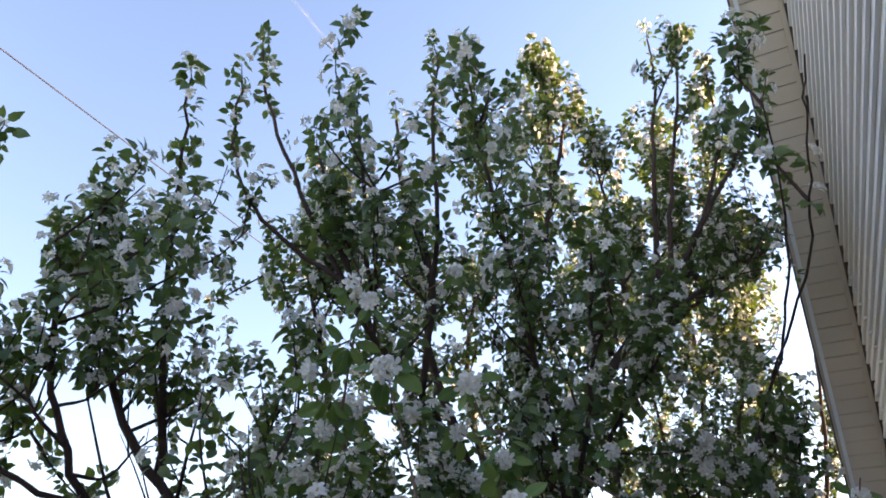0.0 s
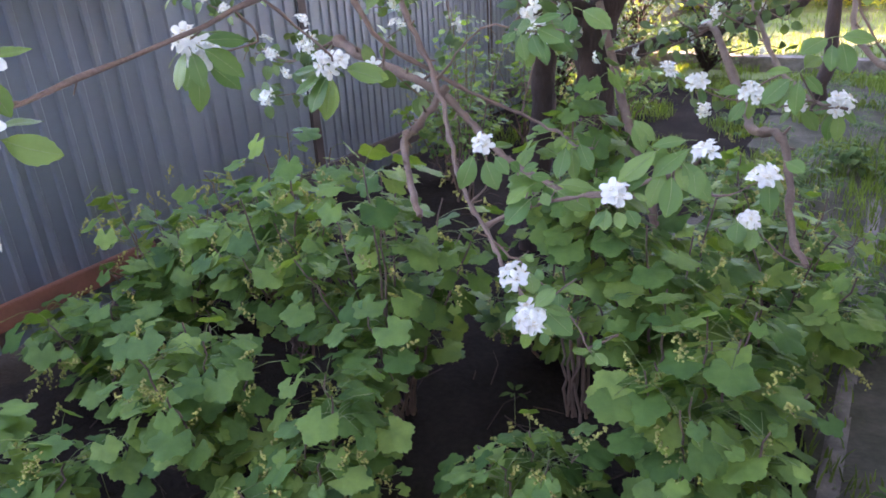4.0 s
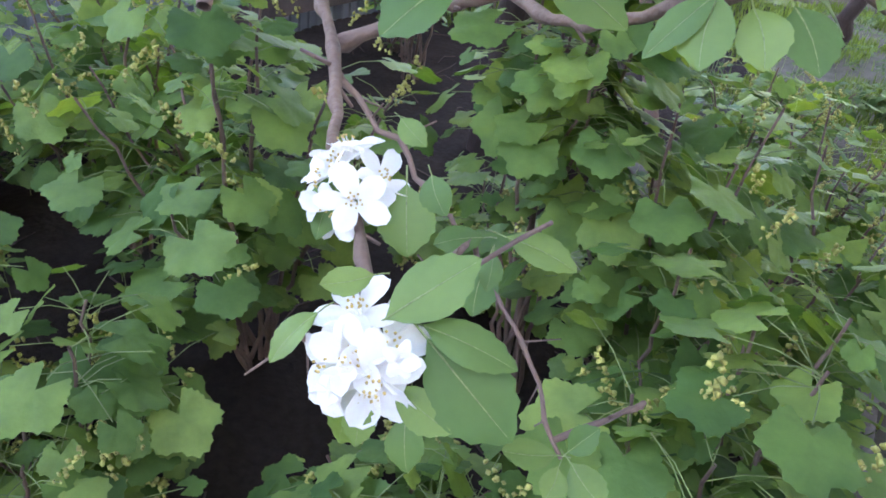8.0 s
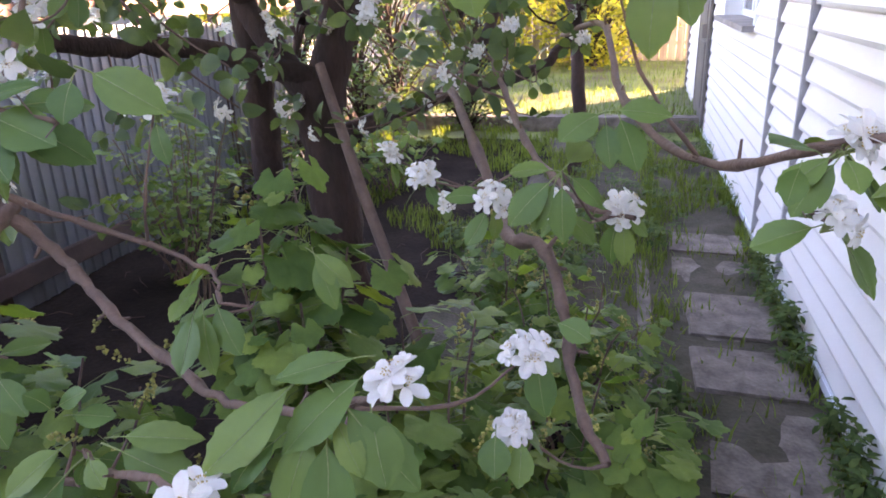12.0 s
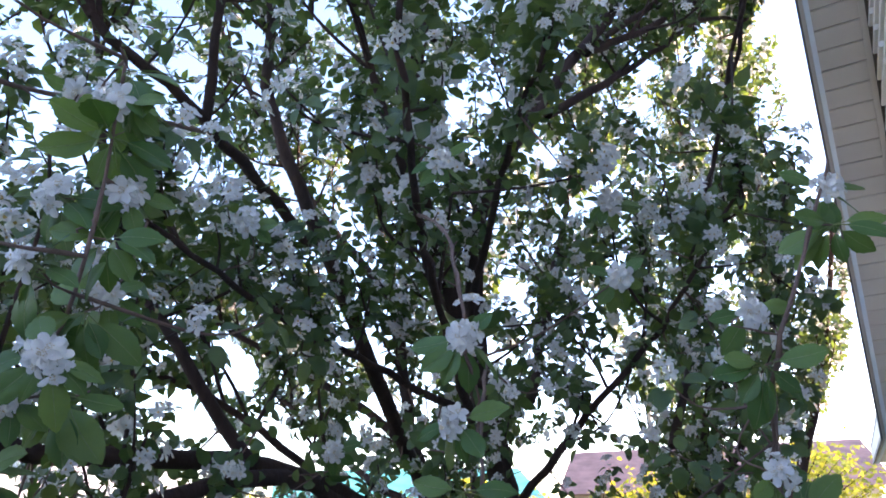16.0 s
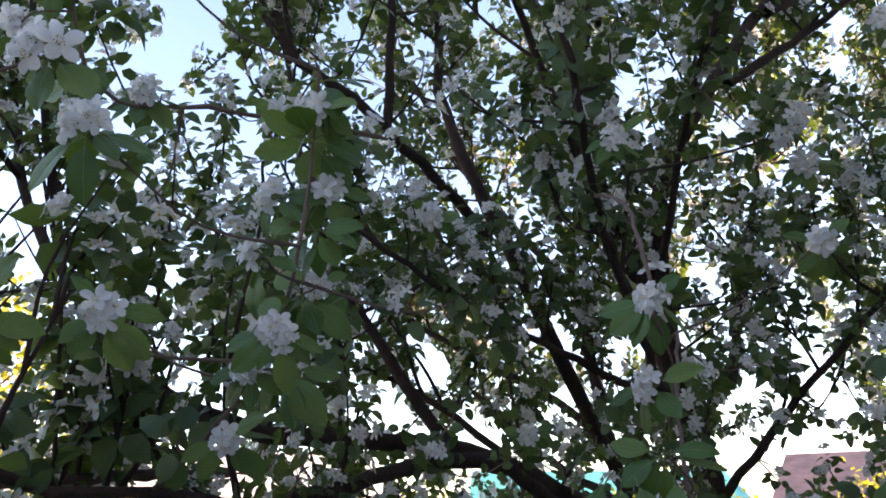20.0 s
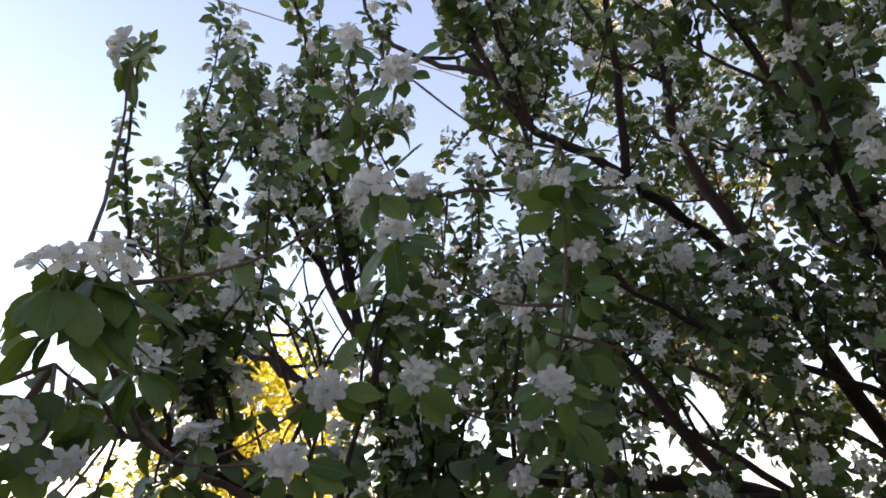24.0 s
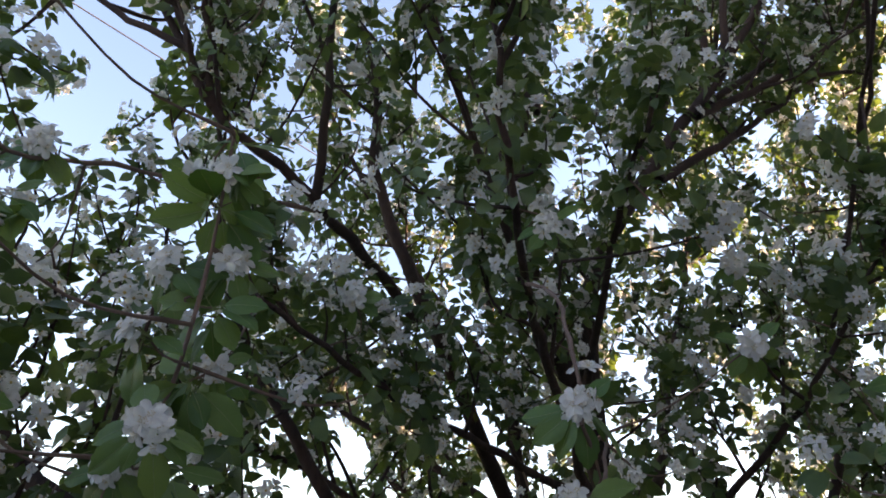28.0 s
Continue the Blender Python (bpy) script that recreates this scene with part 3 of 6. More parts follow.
def build_fence():
    fence = empty("fence", FX, 3, 0)
    tagged(fence, "grey corrugated metal fence with red-brown timber rails", "fence", kind="structure")
    wide, narrow = sheet_mesh(1.15, -0.1, 1.5, 0.115, "wide_sheet"), sheet_mesh(1.0, -0.1, 1.46, 0.083, "narrow_sheet")
    y = -5.0
    while y < 13.5:
        m, w = (wide, 1.15) if y < 2.6 else (narrow, 1.0)
        s = part("metal_sheet", m, None, fence)
        s.location = (0.0 + rng.uniform(-0.006, 0.006), y - 3, fence_lift(y + 0.5) + rng.uniform(-0.015, 0.01))
        s.rotation_euler = (rng.uniform(-0.006, 0.006), rng.uniform(-0.004, 0.004), 0)
        y += w - 0.03
    for a in np.arange(-5, 13.5, 3.1):
        b = a + 3.09
        # bottom rail turns dark brown past its second length
        for name, z0, z1, x0, x1, mat, lab in (("top_rail", 1.5, 1.6, 0.016, 0.062, "rail", "red-brown painted top rail"), ("cap_board", 1.602, 1.645, -0.05, 0.085, "cap", "grey weathered cap board"), ("bottom_rail", 0.1, 0.22, 0.016, 0.058, "rail" if a < 1 else "post", "red-brown painted bottom rail" if a < 1 else "dark brown bottom rail")):
            bm = box(x0, x1, a - 3, b - 3, z0, z1, 0.005)
            for v in bm.verts:
                v.co.z += fence_lift(v.co.y + 3) * (1 if z0 > 1 else 0.3)
            r = part(name, bm, mat, fence, lab)
            r.rotation_euler = (rng.uniform(-0.004, 0.004), 0, 0)
    for yy in (-2.1, 0.35, 2.64, 5.2, 8.1, 11):
        part("post", box(-0.075, 0.012, yy - 3 - 0.045, yy - 3 + 0.045, 0, 1.56, 0.008), "post", fence)


build_fence()


def build_blocking_wall():
    """An unseen board wall, added behind the walk to hold off low sky light."""
    block_wall = empty("wall_blocker", -1.1, -5.5, 0)
    tagged(block_wall, "unseen board wall added to block low sky light", "wall", kind="structure")
    x = -2.0
    while x < 2.06:
        part("board", box(x, x + 0.17, -0.02, 0.0, -0.05, 4.6 + rng.uniform(-0.02, 0.02), 0.003), "planks", block_wall)
        x += 0.176
    part("backing", box(-2.0, 2.06, -0.16, -0.024, -0.05, 4.55), "planks", block_wall)
    part("coping", box(-2.05, 2.08, -0.2, 0.05, 4.63, 4.7, 0.006), "cap", block_wall)


build_blocking_wall()

# ---- apple tree ----
tree_rng = random.Random(21)
TRUNK = Vector((-0.92, 2.36, 0.0))
tree = empty("apple_tree", TRUNK.x, TRUNK.y, 0)
tagged(tree, "old apple tree in full white blossom, with reddish bark", "tree")


def on_tree(name, mesh, mat, parent=None, label=""):
    ob = part(name, mesh, mat, parent or tree, label)
    if parent is None:
        ob.location = -Vector((TRUNK.x, TRUNK.y, 0))
    return ob


LANE = (((0.3, -2.3), (0.25, -1.1), 1.6, 2.1), ((0.25, -1.1), (0.6, -0.65), 1.6, 2.1), ((0.6, -0.65), (0.2, -0.25), 1.5, 2.1), ((0.2, -0.25), (-0.08, -0.2), 1.2, 1.9))


def clear_of_walk(p, room=0.5):
    """Keeps the lane in which one walks beside the wall free of twigs."""
    for a, b, z0, z1 in LANE:
        ax, ay = a
        dx, dy = b[0] - ax, b[1] - ay
        s = max(0, min(1, ((p[0] - ax) * dx + (p[1] - ay) * dy) / (dx * dx + dy * dy)))
        h = math.hypot(p[0] - ax - s * dx, p[1] - ay - s * dy)
        v = max(0, z0 - p[2], p[2] - z1)
        if math.hypot(h, v) < room:
            return False
    return True


WOOD = []      # centre lines with radii, from which twigs grow
NEAR = []      # centre lines of the low branches beside the walk


knot_rng = random.Random(63)


def knotted(radii):
    """Swellings where side twigs have grown."""
    out, wait = [], 2
    for q in radii:
        wait -= 1
        out.append(q * (knot_rng.uniform(1.22, 1.45) if wait == 0 else knot_rng.uniform(0.93, 1.05)))
        if wait <= 0:
            wait = knot_rng.choice((3, 4, 5, 6))
    return out


def stubs(line, radii, verts, faces):
    """Short dead spurs along a branch, in the branch's own mesh."""
    for i in range(2, len(line) - 2):
        if knot_rng.random() > 0.28:
            continue
        along = (line[i + 1] - line[i - 1]).normalized()
        d = (along.orthogonal().normalized() * math.cos(i * 2.4) + along.cross(along.orthogonal()).normalized() * math.sin(i * 2.4) + along * 0.5 + Vector((0, 0, 0.4))).normalized()
        ln = radii[i] + knot_rng.uniform(0.008, 0.03)
        sv, sf = tube_arrays([line[i], line[i] + d * ln * 0.6, line[i] + d * ln], [radii[i] * 0.5, radii[i] * 0.36, radii[i] * 0.3], 5)
        n = len(verts)
        verts += sv
        faces += [tuple(k + n for k in q) for q in sf]
        top = len(verts) - 5
        faces.append((top, top + 1, top + 2, top + 3))


def limb(points, r0, r1, name="limb", sides=9, keep=WOOD, steps=6, label="", mat="bark", wobble=0.006):
    line = smooth_line(points, steps, wobble, tree_rng)
    n = len(line)
    if keep is WOOD and r0 < 0.06:
        r0 *= 0.82
    radii = [r0 + (r1 - r0) * (i / (n - 1)) ** 0.8 for i in range(n)]
    v, f = tube_arrays(line, radii if mat == "bark" else knotted(radii), sides, 0.07, tree_rng)
    if mat == "twig":
        stubs(line, radii, v, f)
    me = raw(name, [tuple(p) for p in v], f, True, [mat])
    ob = on_tree(name, me, None, label=label)
    if keep is not None:
        keep.append((line, radii))
    return ob


def trunk_and_limbs():
    x, y = TRUNK.x, TRUNK.y
    limb([(x + 0.02, y - 0.02, -0.1), (x, y, 0.35), (x - 0.02, y, 0.8), (x - 0.06, y + 0.02, 1.3)], 0.115, 0.092, "trunk", 14, None, label="thick reddish-brown trunk")
    limb([(-1.34, 2.46, -0.1), (-1.3, 2.46, 0.35), (-1.27, 2.46, 0.85), (-1.26, 2.46, 1.2), (-1.29, 2.46, 1.62)], 0.078, 0.056, "trunk", 12, None, label="second reddish-brown trunk beside the first")
    # two upright stems
    limb([(-0.97, 2.38, 1.2), (-1.26, 2.44, 1.56), (-1.35, 2.51, 1.9), (-1.47, 2.57, 2.25), (-1.55, 2.5, 3.0), (-1.75, 2.6, 3.9), (-1.8, 2.9, 4.8)], 0.06, 0.014)
    limb([(-0.95, 2.38, 1.2), (-0.86, 2.44, 1.66), (-0.92, 2.4, 2.1), (-0.95, 2.15, 2.7), (-0.98, 1.9, 3.1), (-0.96, 1.75, 3.7), (-0.8, 1.8, 4.5), (-0.6, 1.83, 5.4)], 0.085, 0.012)
    # thick limb that leans towards the house
    limb([(-0.93, 2.25, 2.5), (-0.81, 2.05, 3.15), (-0.46, 2.19, 3.78), (-0.14, 2.26, 4.16), (0.18, 2.29, 4.65), (0.5, 2.26, 5.1)], 0.058, 0.012)
    limb([(-0.3, 2.25, 3.95), (-0.1, 2.5, 4.15), (0.23, 2.74, 4.43), (0.6, 2.85, 4.63)], 0.03, 0.009)
    limb([(-0.5, 2.2, 3.65), (-0.2, 2.7, 4.1), (0.1, 3.2, 4.6), (0.35, 3.7, 5.2)], 0.03, 0.008)
    # low limbs along the fence and over the bed
    limb([(-0.98, 2.36, 1.3), (-1.32, 2.16, 1.43), (-1.55, 1.88, 1.47), (-1.71, 1.67, 1.55), (-1.95, 1.4, 1.63), (-2.2, 0.8, 1.7), (-2.3, 0.2, 1.85)], 0.054, 0.016)
    limb([(-1.27, 2.44, 1.6), (-1.26, 1.86, 1.9), (-1.2, 1.3, 2.05), (-1.14, 0.7, 1.95), (-1.1, 0.2, 1.85), (-1.05, -0.25, 1.82)], 0.05, 0.012)
    limb([(-1.15, 1.8, 1.78), (-1.03, 1.2, 1.77), (-1.04, 0.6, 1.86), (-0.95, -0.1, 1.92), (-0.84, -0.4, 1.95), (-0.82, -0.65, 2.05)], 0.024, 0.006)
    limb([(-1.3, 2.4, 1.85), (-1.25, 1.3, 2.08), (-1.45, 0.5, 2.12), (-1.87, 0.2, 2.5), (-2.24, 0.03, 3.0), (-2.45, -0.05, 3.6), (-2.42, -0.1, 4.05)], 0.045, 0.01)
    limb([(-1.7, 0.3, 2.3), (-1.98, -0.1, 2.45), (-2.0, -0.4, 2.8), (-1.98, -0.55, 3.2), (-2.0, -0.6, 3.4)], 0.024, 0.008)
    limb([(-1.4, 2.5, 2.1), (-1.3, 1.6, 2.95), (-1.42, 1.37, 3.55), (-1.37, 1.25, 4.05), (-1.46, 1.05, 4.6), (-1.5, 1.0, 5.1)], 0.045, 0.01)
    limb([(-1.3, 1.5, 2.95), (-1.2, 0.85, 3.15), (-1.25, 0.45, 3.3), (-1.35, 0.3, 3.7), (-1.45, 0.2, 4.2)], 0.03, 0.008)
    limb([(-0.95, 2.2, 2.3), (-0.75, 1.6, 2.6), (-0.55, 1.1, 2.75), (-0.35, 0.7, 3.0), (-0.25, 0.5, 3.4)], 0.026, 0.006)
    limb([(-0.9, 2.1, 2.7), (-0.5, 1.6, 3.05), (-0.15, 1.2, 3.25)], 0.024, 0.006)
    limb([(0.0, 2.4, 2.9), (0.35, 1.6, 3.3), (0.5, 1.0, 3.6), (0.54, 0.62, 4.1)], 0.012, 0.004)
    limb([(0.3, 1.7, 3.25), (0.55, 0.9, 3.45), (0.62, 0.4, 3.65), (0.66, 0.1, 3.8)], 0.009, 0.003)
    limb([(-1.55, 2.5, 3.0), (-2.0, 2.2, 3.7), (-2.3, 1.9, 4.5), (-2.5, 1.8, 5.1)], 0.032, 0.009)
    limb([(-1.25, 1.2, 2.1), (-1.6, 0.9, 2.8), (-1.85, 0.85, 3.6), (-2.0, 0.8, 4.4)], 0.03, 0.008)
    limb([(-2.0, 0.13, 2.7), (-1.95, -0.1, 3.4), (-1.87, -0.22, 3.8), (-1.7, -0.44, 4.2)], 0.02, 0.006)
    limb([(-1.3, 0.35, 3.5), (-1.6, 0.1, 3.75), (-1.75, -0.05, 4.1), (-1.7, -0.15, 4.5)], 0.016, 0.006)
    limb([(-1.25, 0.45, 3.3), (-1.2, 0.25, 3.9), (-1.21, 0.14, 4.4)], 0.016, 0.006)
    limb([(-0.75, 1.6, 2.6), (-0.7, 1.0, 3.4), (-0.74, 0.62, 4.2), (-0.75, 0.45, 4.75)], 0.022, 0.006)
    limb([(-0.3, 2.3, 4.0), (0.1, 3.0, 4.8), (0.22, 3.3, 5.6), (0.25, 3.3, 6.3)], 0.024, 0.007)
    limb([(-0.55, 2.1, 3.7), (-0.5, 2.6, 4.5), (-0.55, 2.6, 5.3), (-0.6, 2.5, 5.9)], 0.024, 0.007)
    limb([(-0.2, 2.2, 4.2), (-0.05, 1.95, 5.0), (0.05, 2.1, 5.8), (0.05, 2.2, 6.3)], 0.022, 0.007)
    limb([(-0.95, 1.75, 3.7), (-0.75, 1.7, 4.5), (-0.7, 1.75, 5.2), (-0.7, 1.8, 5.8)], 0.02, 0.006)
    limb([(0.1, 2.27, 4.5), (0.35, 2.3, 5.2), (0.4, 2.4, 6.0)], 0.018, 0.006)
    limb([(0.0, 2.9, 4.5), (0.3, 3.4, 4.7), (0.45, 3.7, 5.0)], 0.02, 0.007)
    limb([(-0.3, 3.0, 2.2), (-0.1, 3.6, 3.2), (0.1, 4.0, 4.2), (0.2, 4.1, 5.2)], 0.03, 0.008)
    limb([(-0.8, 2.5, 2.4), (-0.8, 3.1, 3.4), (-0.7, 3.5, 4.4), (-0.6, 3.6, 5.4)], 0.03, 0.008)
    limb([(-1.25, 0.45, 3.3), (-1.5, 0.25, 3.9), (-1.75, 0.1, 4.6), (-1.8, 0.05, 4.95)], 0.02, 0.006)
    limb([(-1.2, 0.85, 3.15), (-1.05, 0.7, 3.9), (-1.0, 0.55, 4.5), (-0.97, 0.55, 5.0)], 0.022, 0.006)
    limb([(-0.14, 2.26, 4.16), (0.0, 2.2, 4.9), (0.15, 2.15, 5.5), (0.25, 2.15, 6.1)], 0.024, 0.007)
    limb([(-0.3, 2.25, 3.95), (-0.25, 2.7, 4.7), (-0.15, 3.0, 5.4), (-0.1, 3.1, 6.1)], 0.026, 0.007)
    limb([(-0.9, 1.85, 4.0), (-1.0, 2.1, 4.8), (-0.95, 2.4, 5.5), (-0.9, 2.5, 6.0)], 0.022, 0.007)
    # fill of the middle heights
    limb([(-1.47, 2.57, 2.25), (-1.9, 2.3, 2.6), (-2.3, 1.9, 2.9), (-2.6, 1.4, 3.3)], 0.03, 0.008)
    limb([(-1.35, 2.5, 1.9), (-1.9, 2.6, 2.2), (-2.4, 2.6, 2.6), (-2.8, 2.5, 3.2)], 0.03, 0.008)
    limb([(-0.9, 2.4, 1.9), (-0.5, 2.4, 2.3), (-0.1, 2.4, 2.7), (0.25, 2.4, 3.2)], 0.026, 0.007)
    limb([(-0.5, 2.75, 1.5), (-0.1, 2.9, 2.0), (0.2, 3.0, 2.6), (0.4, 3.0, 3.4)], 0.024, 0.007)
    limb([(-1.25, 1.86, 1.9), (-1.6, 1.5, 2.3), (-1.9, 1.2, 2.5), (-2.2, 0.9, 2.7)], 0.024, 0.007)
    limb([(-0.93, 2.2, 2.3), (-1.05, 1.6, 2.45), (-1.0, 1.0, 2.5), (-0.95, 0.5, 2.6)], 0.024, 0.007)
    # the group over the fence
    limb([(-2.25, 0.4, 1.8), (-2.35, -0.2, 2.2), (-2.3, -0.6, 2.6), (-2.2, -0.8, 3.1), (-2.13, -0.87, 3.68)], 0.02, 0.006)
    limb([(-1.98, -0.1, 2.45), (-2.4, -0.35, 2.7), (-2.65, -0.6, 3.0), (-2.7, -0.7, 3.4)], 0.016, 0.006)
    limb([(-2.24, 0.03, 3.0), (-2.1, -0.3, 3.3), (-2.05, -0.45, 3.8)], 0.016, 0.006)
    # right low limb, and those behind the trunk
    limb([(-0.9, 2.42, 1.08), (-0.57, 2.67, 1.18), (-0.22, 2.86, 1.26), (-0.04, 3.0, 1.45), (0.1, 3.2, 1.9)], 0.05, 0.012)
    limb([(-0.5, 2.7, 1.2), (-0.3, 3.0, 1.7), (-0.15, 3.3, 2.5), (-0.1, 3.5, 3.3)], 0.034, 0.01)
    limb([(-1.1, 2.6, 1.5), (-1.4, 3.1, 2.1), (-1.6, 3.5, 3.0), (-1.6, 3.7, 4.0)], 0.036, 0.01)


trunk_and_limbs()


def pick(line, lo, hi, r=tree_rng):
    i = r.uniform(lo, hi) * (len(line) - 1)
    a = int(i)
    b = min(a + 1, len(line) - 1)
    return line[a].lerp(line[b], i - a)


def crown_top(x, y):
    return (4.72 + 0.24 * x + 0.42 * y - 1.3 * max(0, -0.4 - y) if y < 1.5 else 6.4) + 0.3 * noise.noise((x * 2.3, y * 2.3, 4))


def fill(wood, lines, spurs, free, twigs, r):
    """Leafy shoots into the crown's empty pockets, each from the nearest wood."""
    points = [q for line, _ in wood for q in line] + [q for line, _ in lines for q in line]
    tree_of = KDTree(len(points))
    for i, q in enumerate(points):
        tree_of.insert(q, i)
    tree_of.balance()
    cell = 0.36
    held = collections.Counter((int(p.x // cell), int(p.y // cell), int(p.z // cell)) for p, _ in spurs)
    for _ in range(2000):
        p = Vector((r.uniform(-2.7, 0.6), r.uniform(-0.75, 4.1), r.uniform(1.6, 6.0)))
        if ((p.x + 1.15) / 1.85) ** 2 + ((p.y - 1.5) / 2.7) ** 2 > 1 or p.z > crown_top(p.x, p.y) or p.z < (2.0 if p.y < 1.6 else 1.7) + 0.5 * max(0, 0.8 - p.y) or p.x > -0.55 and p.y < 2.3 and p.z > 3.0 or not free(p, 1.35):
            continue
        key = (int(p.x // cell), int(p.y // cell), int(p.z // cell))
        if held[key] > 2:
            continue
        q, _, away = tree_of.find(p - Vector((0, 0, 0.12)))
        if away > 0.55 or away < 0.05:
            continue
        sh = smooth_line([q, q.lerp(p, 0.55) + Vector((r.gauss(0, 0.03), r.gauss(0, 0.03), -0.02)), p, p + Vector((r.gauss(0, 0.04), r.gauss(0, 0.04), r.uniform(0.05, 0.14)))], 3)
        v, f = tube_arrays(sh, np.linspace(0.006, 0.002, len(sh)), 4)
        twigs.add([tuple(k) for k in v], f)
        d = (sh[-1] - sh[0]).normalized()
        n = max(3, int(away / 0.06))
        for k in range(n):
            c = pick(sh, 0.3 + 0.7 * k / (n - 1), 0.3 + 0.7 * k / (n - 1), r)
            spurs.append((c, d))
            held[(int(c.x // cell), int(c.y // cell), int(c.z // cell))] += 1


def grow(wood, foot, r, density=6.0, low=1.4, crowned=False):
    """Branches from the limbs, upright shoots from the branches, and the spurs' places on them."""
    twigs, spurs, branches = Batch(), [], []

    def free(p, room, tip=False):
        return clear_of_walk(p, room) and p.x < 0.95 and not (p.x > HX - 0.44 and p.z > rake_z(p.y) - 0.15 and p.y < CORNER) and not (p.x > 0.55 and p.z < 3.1 and p.y > CORNER - 0.4) and p.z > low and (tip or not crowned or p.z < crown_top(p.x, p.y) - 0.12)

    for line, radii in wood:
        length = sum((b - a).length for a, b in zip(line, line[1:]))
        dense = density * (1.8 if line[-1].x < -1.9 else 0.18 if line[-1].y < 1.3 and line[-1].x > 0.4 else 0.3 if line[-1].x > -0.15 and line[-1].z > 4.4 and line[-1].y < 2.7 else 1.5 if line[-1].x > -0.7 and line[-1].y > 2.8 and line[-1].z > 4.4 else 1.0)
        for _ in range(int(length * dense)):
            s = r.uniform(0.2, 1.0)
            p = pick(line, s, s, r)
            away = Vector((p.x - foot.x, p.y - foot.y, 0))
            away = away.normalized() if away.length > 0.1 else Vector((0, -1, 0))
            d = (away * r.uniform(-0.2, 0.7) * (1.1 - 0.7 * s) + Vector((r.gauss(0, 0.55), r.gauss(0, 0.55), r.uniform(0.1, 1.1) + 0.8 * s * s))).normalized()
            ln = r.uniform(0.25, 0.75) * (1.15 - 0.75 * s)
            mid = p + d * ln * 0.5 + Vector((r.gauss(0, 0.03), r.gauss(0, 0.03), r.gauss(0, 0.03)))
            br = smooth_line([p, mid, p + d * ln + Vector((0, 0, r.uniform(0.0, 0.15)))], 4)
            if not all(free(v, 0.6) for v in br):
                continue
            branches.append((br, ln + (10 if s > 0.45 else 0)))
            v, f = tube_arrays(br, np.linspace(0.009, 0.0035, len(br)), 4)
            twigs.add([tuple(q) for q in v], f)
    def column(p, d, sl, tip):
        """One upright shoot, set with spurs all along."""
        bend = Vector((r.gauss(0, 0.05), r.gauss(0, 0.05), 0)) * sl
        sh = smooth_line([p, p + d * sl * 0.5 + bend, p + d * sl], 3)
        if not all(free(v, 0.55, tip) for v in sh):
            return
        v, f = tube_arrays(sh, np.linspace(0.0055, 0.002, len(sh)), 3)
        twigs.add([tuple(q) for q in v], f)
        s = r.uniform(0.02, 0.06)
        while s < sl:
            spurs.append((pick(sh, s / sl, s / sl, r), d))
            s += r.uniform(0.05, 0.085)
        spurs.append((sh[-1], d))

    for line, radii in wood:
        airy = line[-1].x > -0.15 and line[-1].z > 4.4 and line[-1].y < 2.7
        for s in np.arange(0.45, 1.0, 0.028):
            p = pick(line, s, s, r)
            if r.random() < (0.08 if line[-1].y < 1.3 and line[-1].x > 0.4 else 0.25 if airy else 0.6) and free(p, 0.6, True):
                spurs.append((p + Vector((r.gauss(0, 0.02), r.gauss(0, 0.02), 0.015)), Vector((r.gauss(0, 0.4), r.gauss(0, 0.4), 0.8)).normalized()))
        bare = line[-1].y < 1.3 and line[-1].x > 0.4
        for k in range(0 if bare else 2 if airy else 4):
            p = pick(line, 1 - 0.08 * k, 1 - 0.08 * k, r)
            d = (line[-1] - line[-4]).normalized() * 0.5 + Vector((r.gauss(0, 0.16), r.gauss(0, 0.16), 0.9))
            column(p, d.normalized(), r.uniform(0.1, 0.17) if k == 0 else r.uniform(0.12, 0.3), k == 0)
    for br, ln in branches:
        tip, ln = ln > 5, ln % 10
        for _ in range(r.choice((2, 3, 3))):
            p = pick(br, 0.3, 1.0, r)
            d = Vector((r.gauss(0, 0.28), r.gauss(0, 0.28), r.uniform(0.45, 1.1))).normalized()
            column(p, d, r.uniform(0.14, 0.42), False)
        for _ in range(int(ln * 5)):
            spurs.append((pick(br, 0.3, 1.0, r), ((br[-1] - br[0]).normalized() + Vector((0, 0, 0.5))).normalized()))
    if crowned:
        fill(wood, branches, spurs, free, twigs, r)
    return twigs, spurs


ROSETTES = [rosette_piece(tree_rng, tree_rng.choice((5, 6, 7)), 0.053, 3, (0.9, 1.8), droop=(0.3, 0.9)) for _ in range(16)]
BLOSSOMS = [moved(blossom_piece(tree_rng, tree_rng.choice((3, 4, 5, 6)), 0.043), pose(0, 0, 0.022)) for _ in range(12)]


def dress(spurs, r, share):
    leaves, flowers = Batch(), Batch()
    for p, d in spurs:
        side = Vector((r.gauss(0, 1), r.gauss(0, 1), r.gauss(-0.2, 0.8)))
        side = (side - d * side.dot(d)).normalized()
        up = (side * r.uniform(0.3, 0.9) + d * r.uniform(0.3, 0.9)).normalized()
        q = up.to_track_quat("Z", "Y").to_matrix().to_4x4()
        m = np.array(Matrix.Translation(p) @ q @ Matrix.Rotation(r.uniform(0, 6.28), 4, "Z") @ Matrix.Scale(r.uniform(0.75, 1.2), 4))
        leaves.place(ROSETTES[r.randrange(len(ROSETTES))], m)
        if r.random() < share:
            flowers.place(BLOSSOMS[r.randrange(len(BLOSSOMS))], m)
    return leaves, flowers


